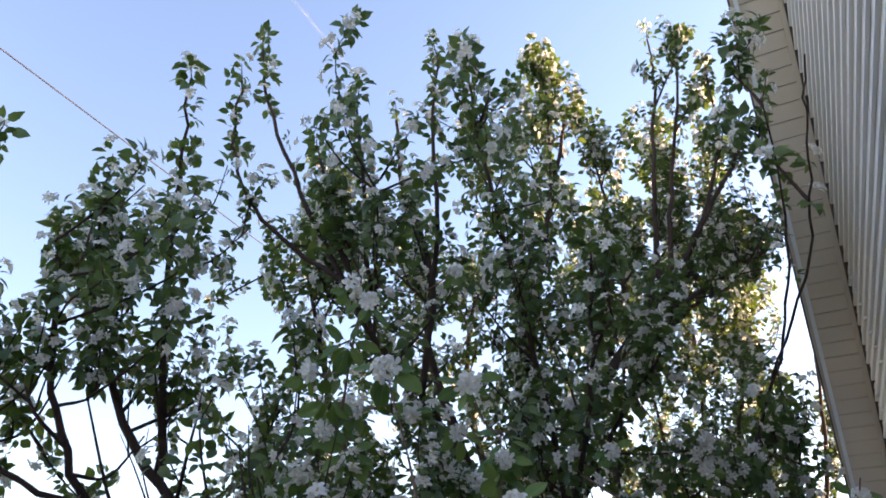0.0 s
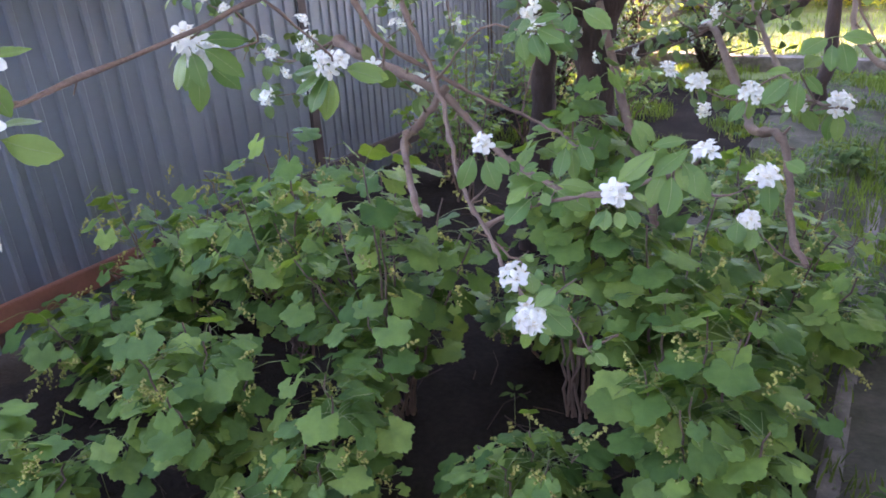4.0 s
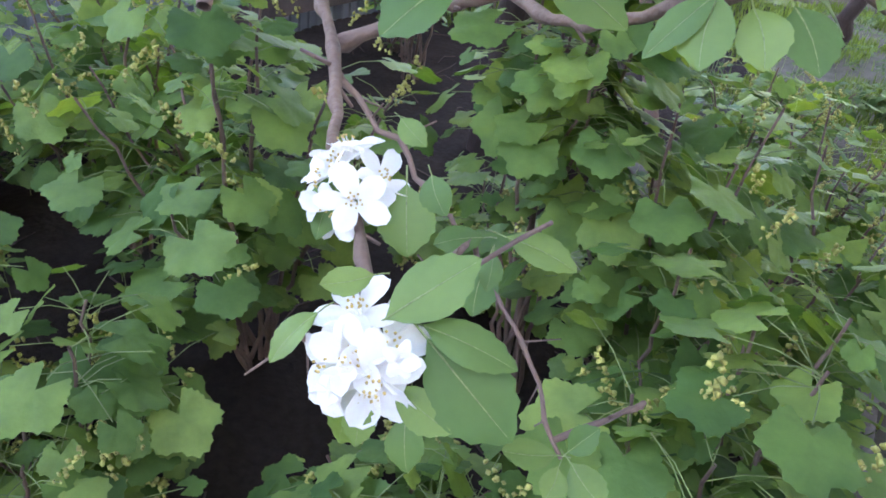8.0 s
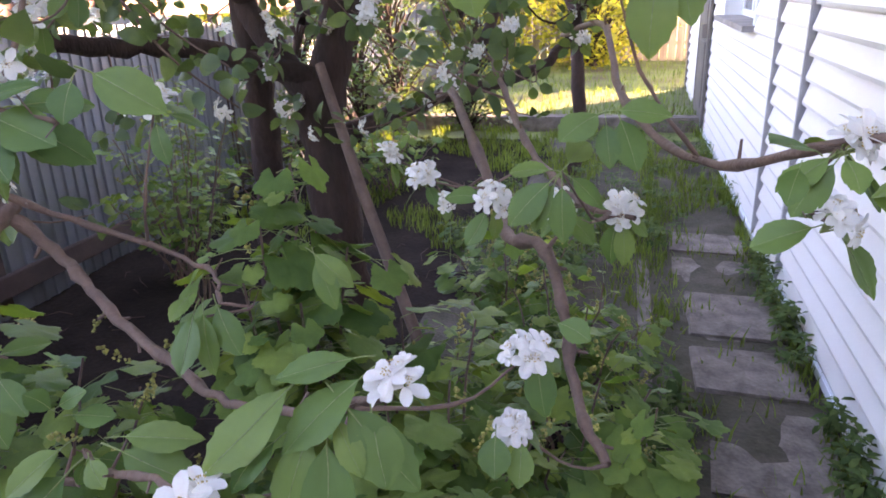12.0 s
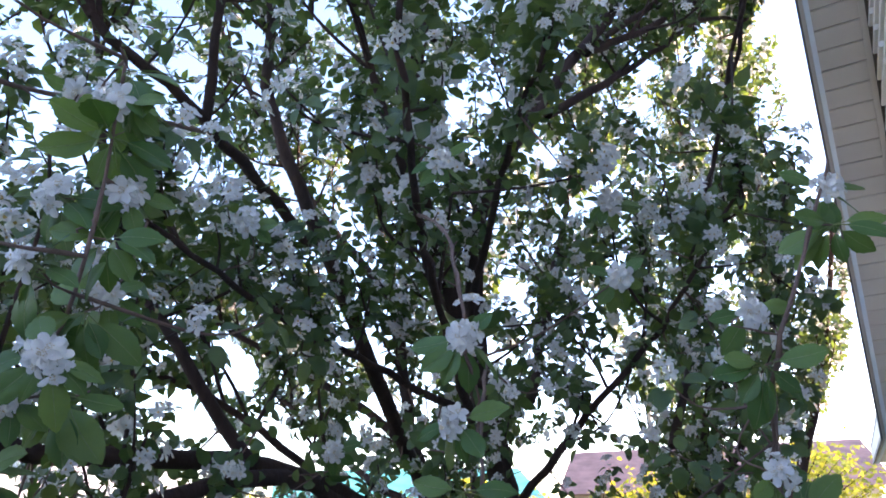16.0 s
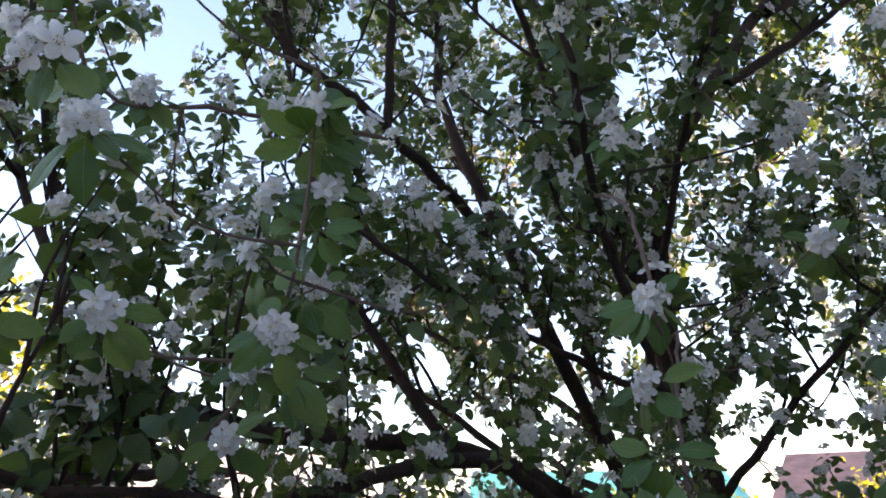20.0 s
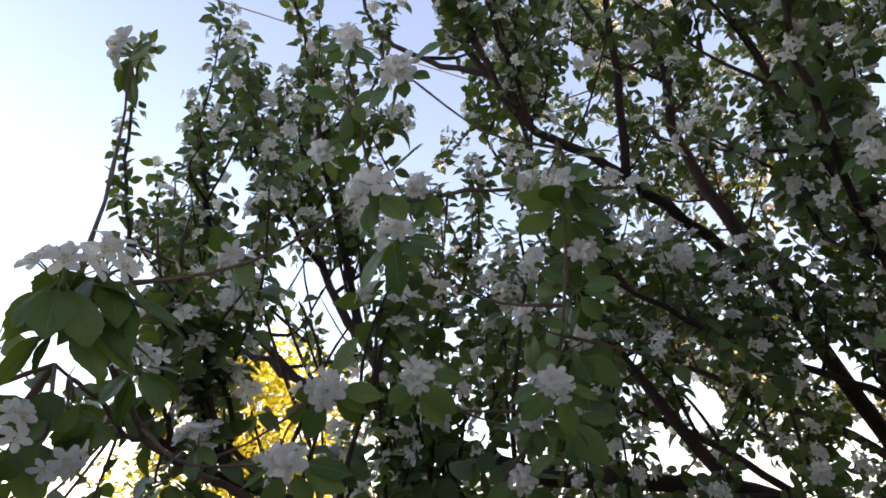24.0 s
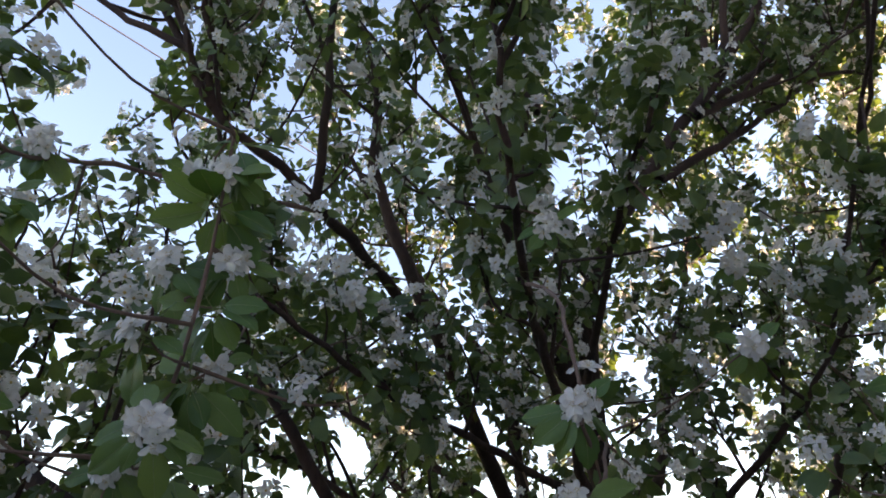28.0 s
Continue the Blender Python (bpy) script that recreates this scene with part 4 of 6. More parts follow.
twigs, spurs = grow(WOOD, TRUNK, tree_rng, 3.5, crowned=True)
tagged(on_tree("twig_work", twigs.mesh("twig_work", ["bark"]), None), kind="stuff")
# an open pocket over the low front limbs, and thicker growth on the house side
thick_rng = random.Random(88)
spurs = [(p, d) for p, d in spurs if not (p.y < 0.25 and p.x > -2.3 and p.z < 3.0 and noise.noise(p * 2.6) < 0.12)]
spurs += [(p + Vector((thick_rng.gauss(0, 0.06), thick_rng.gauss(0, 0.06), thick_rng.gauss(0, 0.06))), d) for p, d in spurs if p.y > 1.0 and -1.1 < p.x < -0.1 and p.z > 2.6 and thick_rng.random() < 0.4]
crown, flowers = dress(spurs, tree_rng, 0.78)
tagged(on_tree("crown", crown.mesh("crown", ["leaf"]), None, label="small oval green leaves in rosettes"), kind="stuff")
tagged(on_tree("blossom", flowers.mesh("blossom", ["leaf", "petal", "stamen"]), None, label="white blossom clusters"), kind="stuff")

# ---- low branches beside the walk, with leaves and flowers one can pick apart ----
near_rng = random.Random(5)


def near_branches():
    def br(points, r0, r1):
        limb(points, r0, r1, "branch", 8, NEAR, 6, "grey-brown branch with knots and short dead spurs", "twig", 0.002)

    br([(-1.14, 0.9, 1.75), (-0.9, 0.72, 1.5), (-0.76, 0.64, 1.34), (-0.62, 0.48, 1.21), (-0.52, 0.36, 1.16), (-0.4, 0.24, 1.13), (-0.3, 0.12, 1.12), (-0.22, 0.05, 1.1)], 0.0095, 0.003)
    br([(-1.22, 0.8, 1.41), (-1.117, 0.774, 1.375), (-0.897, 0.741, 1.315), (-0.79, 0.73, 1.28), (-0.7, 0.73, 1.2), (-0.6, 0.68, 1.15), (-0.44, 0.6, 1.12), (-0.3, 0.51, 1.13), (-0.1, 0.36, 1.24), (0.0, 0.29, 1.31)], 0.016, 0.004)
    br([(-0.79, 0.74, 1.3), (-0.81, 0.62, 1.22), (-0.8, 0.53, 1.2), (-0.65, 0.34, 1.14), (-0.6, 0.29, 1.11)], 0.012, 0.007)
    br([(-1.03, 0.6, 1.86), (-0.95, 0.6, 1.5), (-0.79, 0.68, 1.35), (-0.62, 0.74, 1.26), (-0.47, 0.76, 1.2), (-0.36, 0.62, 1.21)], 0.008, 0.003)
    br([(-0.42, 0.26, 1.125), (-0.36, 0.29, 1.16), (-0.3, 0.295, 1.185), (-0.2, 0.25, 1.23), (-0.12, 0.19, 1.265)], 0.006, 0.0025)
    br([(-0.385, 0.22, 1.13), (-0.3, 0.2, 1.085), (-0.24, 0.18, 1.06), (-0.17, 0.15, 1.02), (-0.12, 0.115, 0.985)], 0.0024, 0.0013)
    br([(-0.76, 0.64, 1.34), (-0.52, 0.46, 1.5), (-0.34, 0.31, 1.52)], 0.0032, 0.0016)
    br([(-0.57, 2.67, 1.18), (-0.35, 2.0, 1.3), (-0.12, 1.4, 1.16), (-0.04, 1.12, 1.15), (0.04, 1.0, 1.177), (0.085, 0.9, 1.12), (0.12, 0.8, 1.0), (0.17, 0.7, 0.96)], 0.015, 0.008)
    br([(-0.2, 1.9, 1.4), (-0.05, 1.3, 1.34), (0.05, 1.0, 1.31), (0.12, 0.85, 1.3), (0.19, 0.8, 1.3)], 0.009, 0.003)
    br([(-0.1, 3.0, 1.4), (0.1, 1.9, 1.5), (0.16, 1.15, 1.42), (0.27, 0.81, 1.38), (0.36, 0.55, 1.46), (0.46, 0.44, 1.5), (0.55, 0.36, 1.56)], 0.01, 0.003)
    br([(-0.7, 1.7, 2.4), (-0.35, 1.1, 2.3), (-0.2, 0.75, 2.1), (-0.1, 0.55, 1.9), (-0.05, 0.52, 1.75)], 0.005, 0.0025)
    br([(-0.55, 1.1, 2.75), (-0.25, 0.7, 2.5), (-0.1, 0.48, 2.3), (-0.06, 0.42, 2.15)], 0.005, 0.0025)
    br([(-1.1, 0.2, 1.85), (-1.2, -0.3, 1.78), (-1.28, -0.75, 1.72), (-1.35, -1.05, 1.7)], 0.009, 0.003)
    br([(-1.12, 0.3, 1.86), (-1.02, -0.25, 1.7), (-1.06, -0.6, 1.6), (-1.15, -0.85, 1.5)], 0.008, 0.003)
    br([(-0.98, 0.1, 1.92), (-0.72, 0.08, 2.02), (-0.56, 0.1, 2.25), (-0.51, 0.09, 2.65)], 0.006, 0.0025)
    br([(0.1, 3.2, 1.9), (0.24, 1.8, 2.0), (0.32, 1.0, 2.15), (0.42, 0.98, 2.4), (0.5, 1.02, 2.6)], 0.008, 0.003)
    br([(-1.2, 0.85, 3.1), (-1.05, 0.2, 2.85), (-0.95, -0.15, 2.7), (-0.8, -0.32, 2.95)], 0.008, 0.003)
    br([(-0.9, 0.75, 1.9), (-0.75, 0.3, 1.7), (-0.66, -0.1, 1.6), (-0.64, -0.55, 1.53)], 0.008, 0.003)


near_branches()
FRONT = [(-1.2, 0.38, 1.97), (-1.12, 0.1, 1.95), (-1.0, -0.145, 1.921), (-0.89, -0.344, 1.925), (-0.755, -0.507, 1.965), (-0.65, -0.61, 2.0), (-0.472, -0.69, 2.083), (-0.346, -0.732, 2.122)]
limb(FRONT, 0.012, 0.004, "branch", 8, NEAR, 6, "grey-brown branch reaching over the path", "twig", 0.002)
limb([(-0.65, -0.61, 2.0), (-0.608, -0.646, 2.001), (-0.534, -0.696, 2.04), (-0.47, -0.745, 2.059)], 0.005, 0.0025, "branch", 6, NEAR, 5, "", "twig", 0.002)


def leaf_mesh(k):
    """A broad oval leaf of unit length with a short tip, toothed edge, sunken midrib and stalk."""
    r = near_rng
    rows, half = 14, 3
    wide, fold, droop, wave = r.uniform(0.5, 0.62), r.uniform(0.08, 0.3), r.uniform(0.05, 0.4), r.uniform(0, 6.28)
    side = r.uniform(-0.05, 0.05)
    v, f = [], []
    for i in range(rows + 1):
        t = i / rows
        w = np.interp(t, [0, .06, .2, .42, .62, .8, .92, 1], [.01, .22, .66, .98, 1.0, .7, .3, .008]) * wide / 2
        w *= 1 + (0.025 if i % 2 else -0.025) * (0 < i < rows)
        for j in range(-half, half + 1):
            q = j / half
            z = -droop * t * t + fold * abs(q) * w - 0.12 * q * q * w + 0.018 * math.sin(t * 8 + wave + q) * abs(q) - (0.012 if j == 0 else 0)
            v.append((q * w + side * math.sin(math.pi * t), t + 0.02 * abs(q) * (1 if i % 2 else 0), z))
    cols = 2 * half + 1
    for i in range(rows):
        for j in range(cols - 1):
            f.append((cols * i + j, cols * i + j + 1, cols * (i + 1) + j + 1, cols * (i + 1) + j))
    st, sf = tube_arrays([(0, -0.3, -0.02), (0, -0.15, 0.01), (0, 0.0, -0.006)] + [(side * math.sin(math.pi * t), t, -droop * t * t - 0.009) for t in (0.25, 0.5, 0.75, 0.95)], [0.015, 0.013, 0.012, 0.01, 0.008, 0.006, 0.003], 4)
    b = Batch()
    b.add(np.array(v), np.array(f), 0)
    b.add(np.array([tuple(p) for p in st]), sf, 1)
    return b.mesh("leaf", ["near_leaf", "stem"])


LEAVES = [leaf_mesh(k) for k in range(12)]


def cluster_mesh(k):
    """A head of five to seven open flowers and a bud or two on green stalks, of unit breadth."""
    r = near_rng
    b = Batch()
    n = r.choice((6, 6, 7, 8))
    for j in range(n + 2):
        a, tilt = j * 2.4 + r.uniform(-0.35, 0.35), 0.15 if j == 0 else r.uniform(0.3, 1.15)
        reach = r.uniform(0.2, 0.36)
        m = Matrix.Rotation(a, 4, "Z") @ Matrix.Rotation(tilt, 4, "Y")
        tip = m @ Vector((0, 0, reach))
        st, sf = tube_arrays([(0, 0, -0.25), m @ Vector((0, 0, reach * 0.45)) - Vector((0, 0, 0.06)), tip], [0.018, 0.014, 0.013], 4)
        b.add(np.array([tuple(p) for p in st]), sf, 0)
        turn = Matrix.Translation(tip) @ Matrix.Rotation(a, 4, "Z") @ Matrix.Rotation(tilt * r.uniform(0.6, 1.2), 4, "Y") @ Matrix.Rotation(r.uniform(0, 6), 4, "Z")
        if j < n:
            b.place(moved(flower_piece(r.uniform(0.5, 0.6), r, r.uniform(0.2, 0.6), 5), turn), np.eye(4))
        else:
            b.place(moved(flower_piece(0.3, r, 1.35, 5)[:5], turn), np.eye(4))
    return b.mesh("flower_head", ["stem", "petal", "stamen"])


CLUSTERS = [cluster_mesh(k) for k in range(12)]


def nearest_wood(p):
    best, where = 9e9, None
    for line, radii in NEAR + WOOD:
        for q in line:
            d = (q - p).length
            if d < best and q.z < p.z + 0.45:
                best, where = d, q
    return where


def spur(x, y, z, size=0.075, leaves=6, leaf=0.062, face=(0.15, -0.6, 0.75), flower=True, back=0.5):
    """A spur with its leaves and, as a rule, a cluster of flowers, on a twig of its own."""
    p = Vector((x, y, z))
    size *= 1.15
    up = (Vector(face) + Vector((near_rng.gauss(0, 0.2), near_rng.gauss(0, 0.2), near_rng.gauss(0, 0.15)))).normalized()
    base = p - up * size * 0.24
    q = nearest_wood(base)
    away = base - q
    if 0.01 < away.length < 0.9:
        mid = q.lerp(base, 0.55) + Vector((near_rng.gauss(0, 0.03), near_rng.gauss(0, 0.03), -0.12 * away.length))
        limb([q, mid, base], min(0.0045, 0.002 + away.length * 0.004), 0.0016, "twig", 5, None, 4, "", "twig", 0.0008)
    turn = up.to_track_quat("Z", "Y").to_matrix().to_4x4()
    at = Matrix.Translation(base) @ turn
    shift = Matrix.Translation(-Vector((TRUNK.x, TRUNK.y, 0)))
    if flower:
        ob = part("flower_head", CLUSTERS[near_rng.randrange(len(CLUSTERS))], None, tree, "white blossom cluster with yellow stamens")
        ob.matrix_basis = shift @ at @ Matrix.Rotation(near_rng.uniform(0, 6.28), 4, "Z") @ Matrix.Scale(size, 4)
    side = up.orthogonal().normalized()
    other = up.cross(side)
    for k in range(leaves):
        ln = leaf * near_rng.uniform(0.7, 1.15)
        a = k * 2.4 + near_rng.uniform(-0.4, 0.4)
        d = (side * math.cos(a) + other * math.sin(a) + Vector((0, 0, -0.45 - 0.4 * back)) + up * near_rng.uniform(-0.3, 0.35)).normalized()
        n = up * 0.8 + Vector((0, 0, 0.5)) + Vector((near_rng.gauss(0, 0.25), near_rng.gauss(0, 0.25), near_rng.gauss(0, 0.2)))
        n = (n - d * n.dot(d)).normalized()
        lm = Matrix((d.cross(n), d, n)).transposed().to_4x4()
        ob = part("leaf", LEAVES[near_rng.randrange(len(LEAVES))], None, tree)
        ob.matrix_basis = shift @ Matrix.Translation(base + d * ln * 0.3) @ lm @ Matrix.Scale(ln, 4)


def hanging_leaves(rows):
    """Single large leaves: where the blade begins, its reach, and its breadth by its length."""
    shift = Matrix.Translation(-Vector((TRUNK.x, TRUNK.y, 0)))
    for x, y, z, dx, dy, dz, broad in rows:
        d = Vector((dx, dy, dz))
        ln = d.length
        d.normalize()
        n = Vector((near_rng.gauss(0.05, 0.15), near_rng.gauss(-0.6, 0.12), 0.8))
        n = (n - d * n.dot(d)).normalized()
        m = Matrix((d.cross(n), d, n)).transposed().to_4x4()
        ob = part("leaf", LEAVES[near_rng.randrange(len(LEAVES))], None, tree)
        ob.matrix_basis = shift @ Matrix.Translation((x, y, z)) @ m @ Matrix.Diagonal((ln * broad / 0.56, ln, ln, 1))


def near_spurs():
    # over the currants
    spur(-0.268, 0.09, 1.128, 0.066, 1, 0.04)
    spur(-0.195, 0.012, 1.09, 0.068, 1, 0.04)
    spur(-0.115, 0.183, 1.27, 0.064, 1, 0.05)
    spur(0.01, 0.273, 1.337, 0.06, 1, 0.05, (-0.2, -0.5, 0.8))
    spur(-0.04, 0.24, 1.28, 0.05, 0, 0.085, (-0.1, -0.3, 0.9), False)
    spur(0.075, 0.559, 1.21, 0.075, 1, 0.06)
    spur(0.059, 0.542, 1.117, 0.06, 1, 0.05)
    spur(-0.446, 0.316, 1.287, 0.06, 1, 0.05)
    spur(-0.3, 0.28, 1.215, 0.04, 2, 0.03, flower=False)
    spur(-0.34, 0.55, 1.23, 0.04, 2, 0.04, flower=False, back=1.2)
    spur(-0.186, 0.199, 1.088, 0.04, 0, 0.045, flower=False)
    spur(-0.103, 0.139, 1.011, 0.04, 0, 0.04, flower=False)
    # the row above the path side
    spur(-0.313, 1.26, 1.281, 0.06, 4, 0.05)
    spur(-0.177, 1.02, 1.297, 0.07, 4, 0.055)
    spur(0.0, 0.766, 1.334, 0.06, 5, 0.055)
    spur(0.078, 0.895, 1.291, 0.065, 4, 0.055)
    spur(0.173, 0.819, 1.309, 0.065, 5, 0.055)
    spur(0.1, 0.65, 1.41, 0.05, 6, 0.065, flower=False)
    spur(0.37, 0.52, 1.47, 0.06, 6, 0.06)
    spur(0.44, 0.45, 1.48, 0.065, 7, 0.06)
    spur(0.36, 0.5, 1.41, 0.055, 4, 0.055)
    spur(0.5, 0.4, 1.56, 0.05, 7, 0.06, flower=False)
    # the shoots that hang before the trunk
    spur(-0.062, 0.533, 1.745, 0.07, 5, 0.065, (-0.1, -0.9, 0.3))
    spur(-0.02, 0.6, 1.79, 0.06, 6, 0.075, (-0.1, -0.9, 0.2), False)
    spur(0.2, 0.76, 1.78, 0.07, 6, 0.06, (0, -0.9, 0.4))
    spur(0.14, 0.78, 1.67, 0.06, 8, 0.07, (0, -0.9, 0.1), False)
    spur(-0.51, 0.746, 1.468, 0.07, 4, 0.06)
    spur(-0.884, 0.978, 1.607, 0.09, 4, 0.06)
    spur(-0.47, 0.72, 1.81, 0.08, 5, 0.06)
    spur(-0.31, 0.28, 1.54, 0.05, 7, 0.065, flower=False)
    spur(-0.057, 0.412, 2.177, 0.06, 7, 0.06, (0.2, -0.7, -0.1))
    spur(-0.109, 0.459, 2.056, 0.06, 5, 0.06, (0.2, -0.8, -0.1))
    spur(-0.08, 0.44, 1.95, 0.06, 6, 0.06, (0.2, -0.8, -0.1), False)
    # large leaves round those spurs
    hanging_leaves(((-0.127, 0.180, 1.240, -0.017, -0.032, -0.020, 0.42), (-0.126, 0.181, 1.240, 0.006, -0.026, -0.027, 0.71), (-0.110, 0.186, 1.237, 0.016, -0.020, -0.021, 0.75), (-0.094, 0.194, 1.240, 0.024, -0.017, -0.020, 0.75), (-0.090, 0.208, 1.267, 0.028, -0.006, -0.002, 0.45),))
    hanging_leaves(((-0.320, 0.276, 1.224, -0.030, -0.043, -0.021, 0.53), (-0.313, 0.268, 1.202, -0.033, -0.051, -0.037, 0.62), (-0.267, 0.299, 1.230, 0.069, 0.009, 0.008, 0.42), (-0.268, 0.293, 1.218, 0.073, -0.003, -0.019, 0.64), (-0.294, 0.281, 1.213, 0.021, -0.019, -0.011, 0.75),))
    hanging_leaves(((-0.359, 0.314, 1.238, -0.011, -0.015, 0.024, 0.75), (-0.353, 0.318, 1.240, 0.029, -0.001, 0.022, 0.56), (-0.339, 0.319, 1.231, 0.045, -0.001, 0.009, 0.51),))
    hanging_leaves(((-0.460, 0.301, 1.265, -0.007, -0.050, -0.050, 0.63), (-0.434, 0.307, 1.256, 0.039, -0.028, -0.041, 0.66), (-0.417, 0.317, 1.264, 0.039, -0.019, -0.023, 0.53),))
    hanging_leaves(((-0.353, 0.547, 1.228, -0.002, -0.056, -0.054, 0.50), (-0.341, 0.552, 1.228, 0.025, -0.046, -0.055, 0.42), (-0.325, 0.561, 1.235, 0.038, -0.036, -0.044, 0.55), (-0.361, 0.554, 1.250, -0.007, -0.036, -0.008, 0.72),))
    hanging_leaves(((-0.021, 0.274, 1.351, -0.047, -0.032, 0.004, 0.43), (-0.016, 0.270, 1.336, -0.049, -0.050, -0.031, 0.45), (-0.048, 0.242, 1.304, -0.010, -0.045, -0.052, 0.42), (-0.035, 0.242, 1.295, 0.007, -0.042, -0.060, 0.55), (-0.030, 0.252, 1.311, 0.025, -0.022, -0.033, 0.42), (-0.023, 0.258, 1.318, 0.060, -0.019, -0.054, 0.52), (-0.005, 0.262, 1.312, 0.018, -0.030, -0.043, 0.63), (-0.065, 0.250, 1.334, -0.052, -0.055, -0.040, 0.42), (-0.071, 0.231, 1.300, -0.025, -0.033, -0.015, 0.60),))
    hanging_leaves(((-0.239, 0.680, 1.268, 0.058, -0.022, -0.025, 0.52), (-0.237, 0.677, 1.261, 0.036, -0.041, -0.047, 0.49),))
    hanging_leaves(((0.082, 0.578, 1.193, 0.015, -0.044, -0.049, 0.53), (0.104, 0.603, 1.229, 0.039, -0.017, -0.012, 0.75), (0.041, 0.525, 1.115, 0.005, -0.038, -0.029, 0.75), (0.070, 0.531, 1.105, -0.001, -0.040, -0.029, 0.72),))
    hanging_leaves(((-0.263, 0.088, 1.131, -0.003, -0.031, -0.021, 0.61), (-0.236, 0.101, 1.129, 0.018, -0.023, -0.024, 0.75), (-0.252, 0.114, 1.158, 0.019, -0.007, -0.003, 0.66), (-0.227, 0.110, 1.135, 0.016, -0.013, -0.009, 0.75),))
    hanging_leaves(((-0.194, 0.026, 1.106, 0.026, 0.026, 0.034, 0.52), (-0.175, 0.033, 1.101, 0.052, -0.005, -0.028, 0.61), (-0.179, 0.034, 1.106, 0.044, 0.011, -0.000, 0.47), (-0.190, 0.008, 1.079, 0.007, -0.018, -0.013, 0.75), (-0.170, 0.014, 1.072, 0.010, -0.017, -0.013, 0.75), (-0.220, 0.012, 1.105, -0.009, -0.025, -0.011, 0.52), (-0.179, 0.016, 1.082, 0.031, -0.001, -0.007, 0.55), (-0.205, 0.032, 1.122, -0.014, -0.020, -0.000, 0.61),))
    hanging_leaves(((-0.211, 0.189, 1.066, 0.050, 0.006, -0.003, 0.46), (-0.223, 0.181, 1.064, -0.020, -0.027, 0.004, 0.66), (-0.214, 0.180, 1.056, 0.009, -0.021, -0.010, 0.69), (-0.215, 0.177, 1.051, 0.008, -0.030, -0.022, 0.73),))
    hanging_leaves(((-0.123, 0.113, 0.988, -0.025, -0.023, 0.009, 0.59), (-0.118, 0.117, 0.990, 0.011, 0.006, 0.022, 0.62), (-0.114, 0.116, 0.985, 0.028, -0.009, -0.010, 0.75), (-0.119, 0.111, 0.983, 0.002, -0.021, -0.007, 0.75),))
    hanging_leaves(((-0.003, 0.565, 1.794, 0.015, -0.034, -0.071, 0.68), (-0.025, 0.546, 1.722, 0.027, -0.029, -0.070, 0.75), (0.013, 0.546, 1.642, 0.014, -0.030, -0.050, 0.75), (0.044, 0.559, 1.662, 0.033, -0.021, -0.031, 0.75), (-0.037, 0.548, 1.756, 0.029, -0.022, -0.026, 0.70),))
    hanging_leaves(((0.099, 0.755, 1.778, -0.007, -0.049, -0.094, 0.59), (0.154, 0.768, 1.743, -0.001, -0.043, -0.071, 0.51), (0.186, 0.777, 1.736, 0.023, -0.034, -0.062, 0.67), (0.145, 0.754, 1.670, 0.016, -0.035, -0.051, 0.75), (0.200, 0.764, 1.623, -0.010, -0.049, -0.089, 0.57), (0.225, 0.772, 1.623, 0.016, -0.036, -0.058, 0.69), (0.166, 0.782, 1.807, -0.003, -0.044, -0.071, 0.58), (0.241, 0.801, 1.769, 0.022, -0.034, -0.062, 0.65),))
    hanging_leaves(((0.138, 0.676, 1.464, -0.036, -0.044, -0.009, 0.70), (0.160, 0.684, 1.468, 0.058, -0.010, 0.008, 0.60), (0.148, 0.677, 1.453, 0.008, -0.034, -0.037, 0.55), (0.164, 0.683, 1.457, 0.025, -0.030, -0.048, 0.63),))
    hanging_leaves(((-0.160, 0.404, 1.911, -0.028, -0.043, -0.063, 0.58), (-0.112, 0.419, 1.906, 0.034, -0.021, -0.056, 0.53), (-0.137, 0.410, 1.903, 0.009, -0.027, -0.044, 0.67), (-0.065, 0.435, 1.910, 0.006, -0.029, -0.050, 0.70),))
    hanging_leaves(((0.141, 0.685, 1.917, 0.018, -0.034, -0.069, 0.65), (0.210, 0.701, 1.875, 0.025, -0.031, -0.067, 0.74), (0.235, 0.717, 1.926, 0.026, -0.029, -0.055, 0.75), (0.344, 0.755, 1.938, 0.006, -0.035, -0.052, 0.60), (0.311, 0.742, 1.927, -0.013, -0.041, -0.048, 0.56),))
    hanging_leaves(((-0.345, 0.271, 1.524, -0.009, -0.028, -0.016, 0.75), (-0.334, 0.273, 1.518, 0.020, -0.022, -0.036, 0.53), (-0.315, 0.280, 1.519, 0.030, -0.019, -0.035, 0.58), (-0.307, 0.284, 1.528, 0.056, -0.007, -0.016, 0.59), (-0.232, 0.313, 1.557, 0.058, -0.007, -0.018, 0.62), (-0.313, 0.283, 1.538, 0.045, -0.004, 0.025, 0.45), (-0.248, 0.307, 1.551, 0.005, -0.025, -0.022, 0.75),))
    hanging_leaves(((0.317, 0.460, 1.474, -0.036, -0.031, 0.019, 0.69), (0.345, 0.468, 1.466, 0.009, -0.023, -0.023, 0.75), (0.308, 0.454, 1.460, -0.010, -0.029, -0.018, 0.75), (0.408, 0.490, 1.478, 0.018, -0.021, -0.029, 0.75), (0.389, 0.479, 1.445, -0.008, -0.028, -0.019, 0.75),))
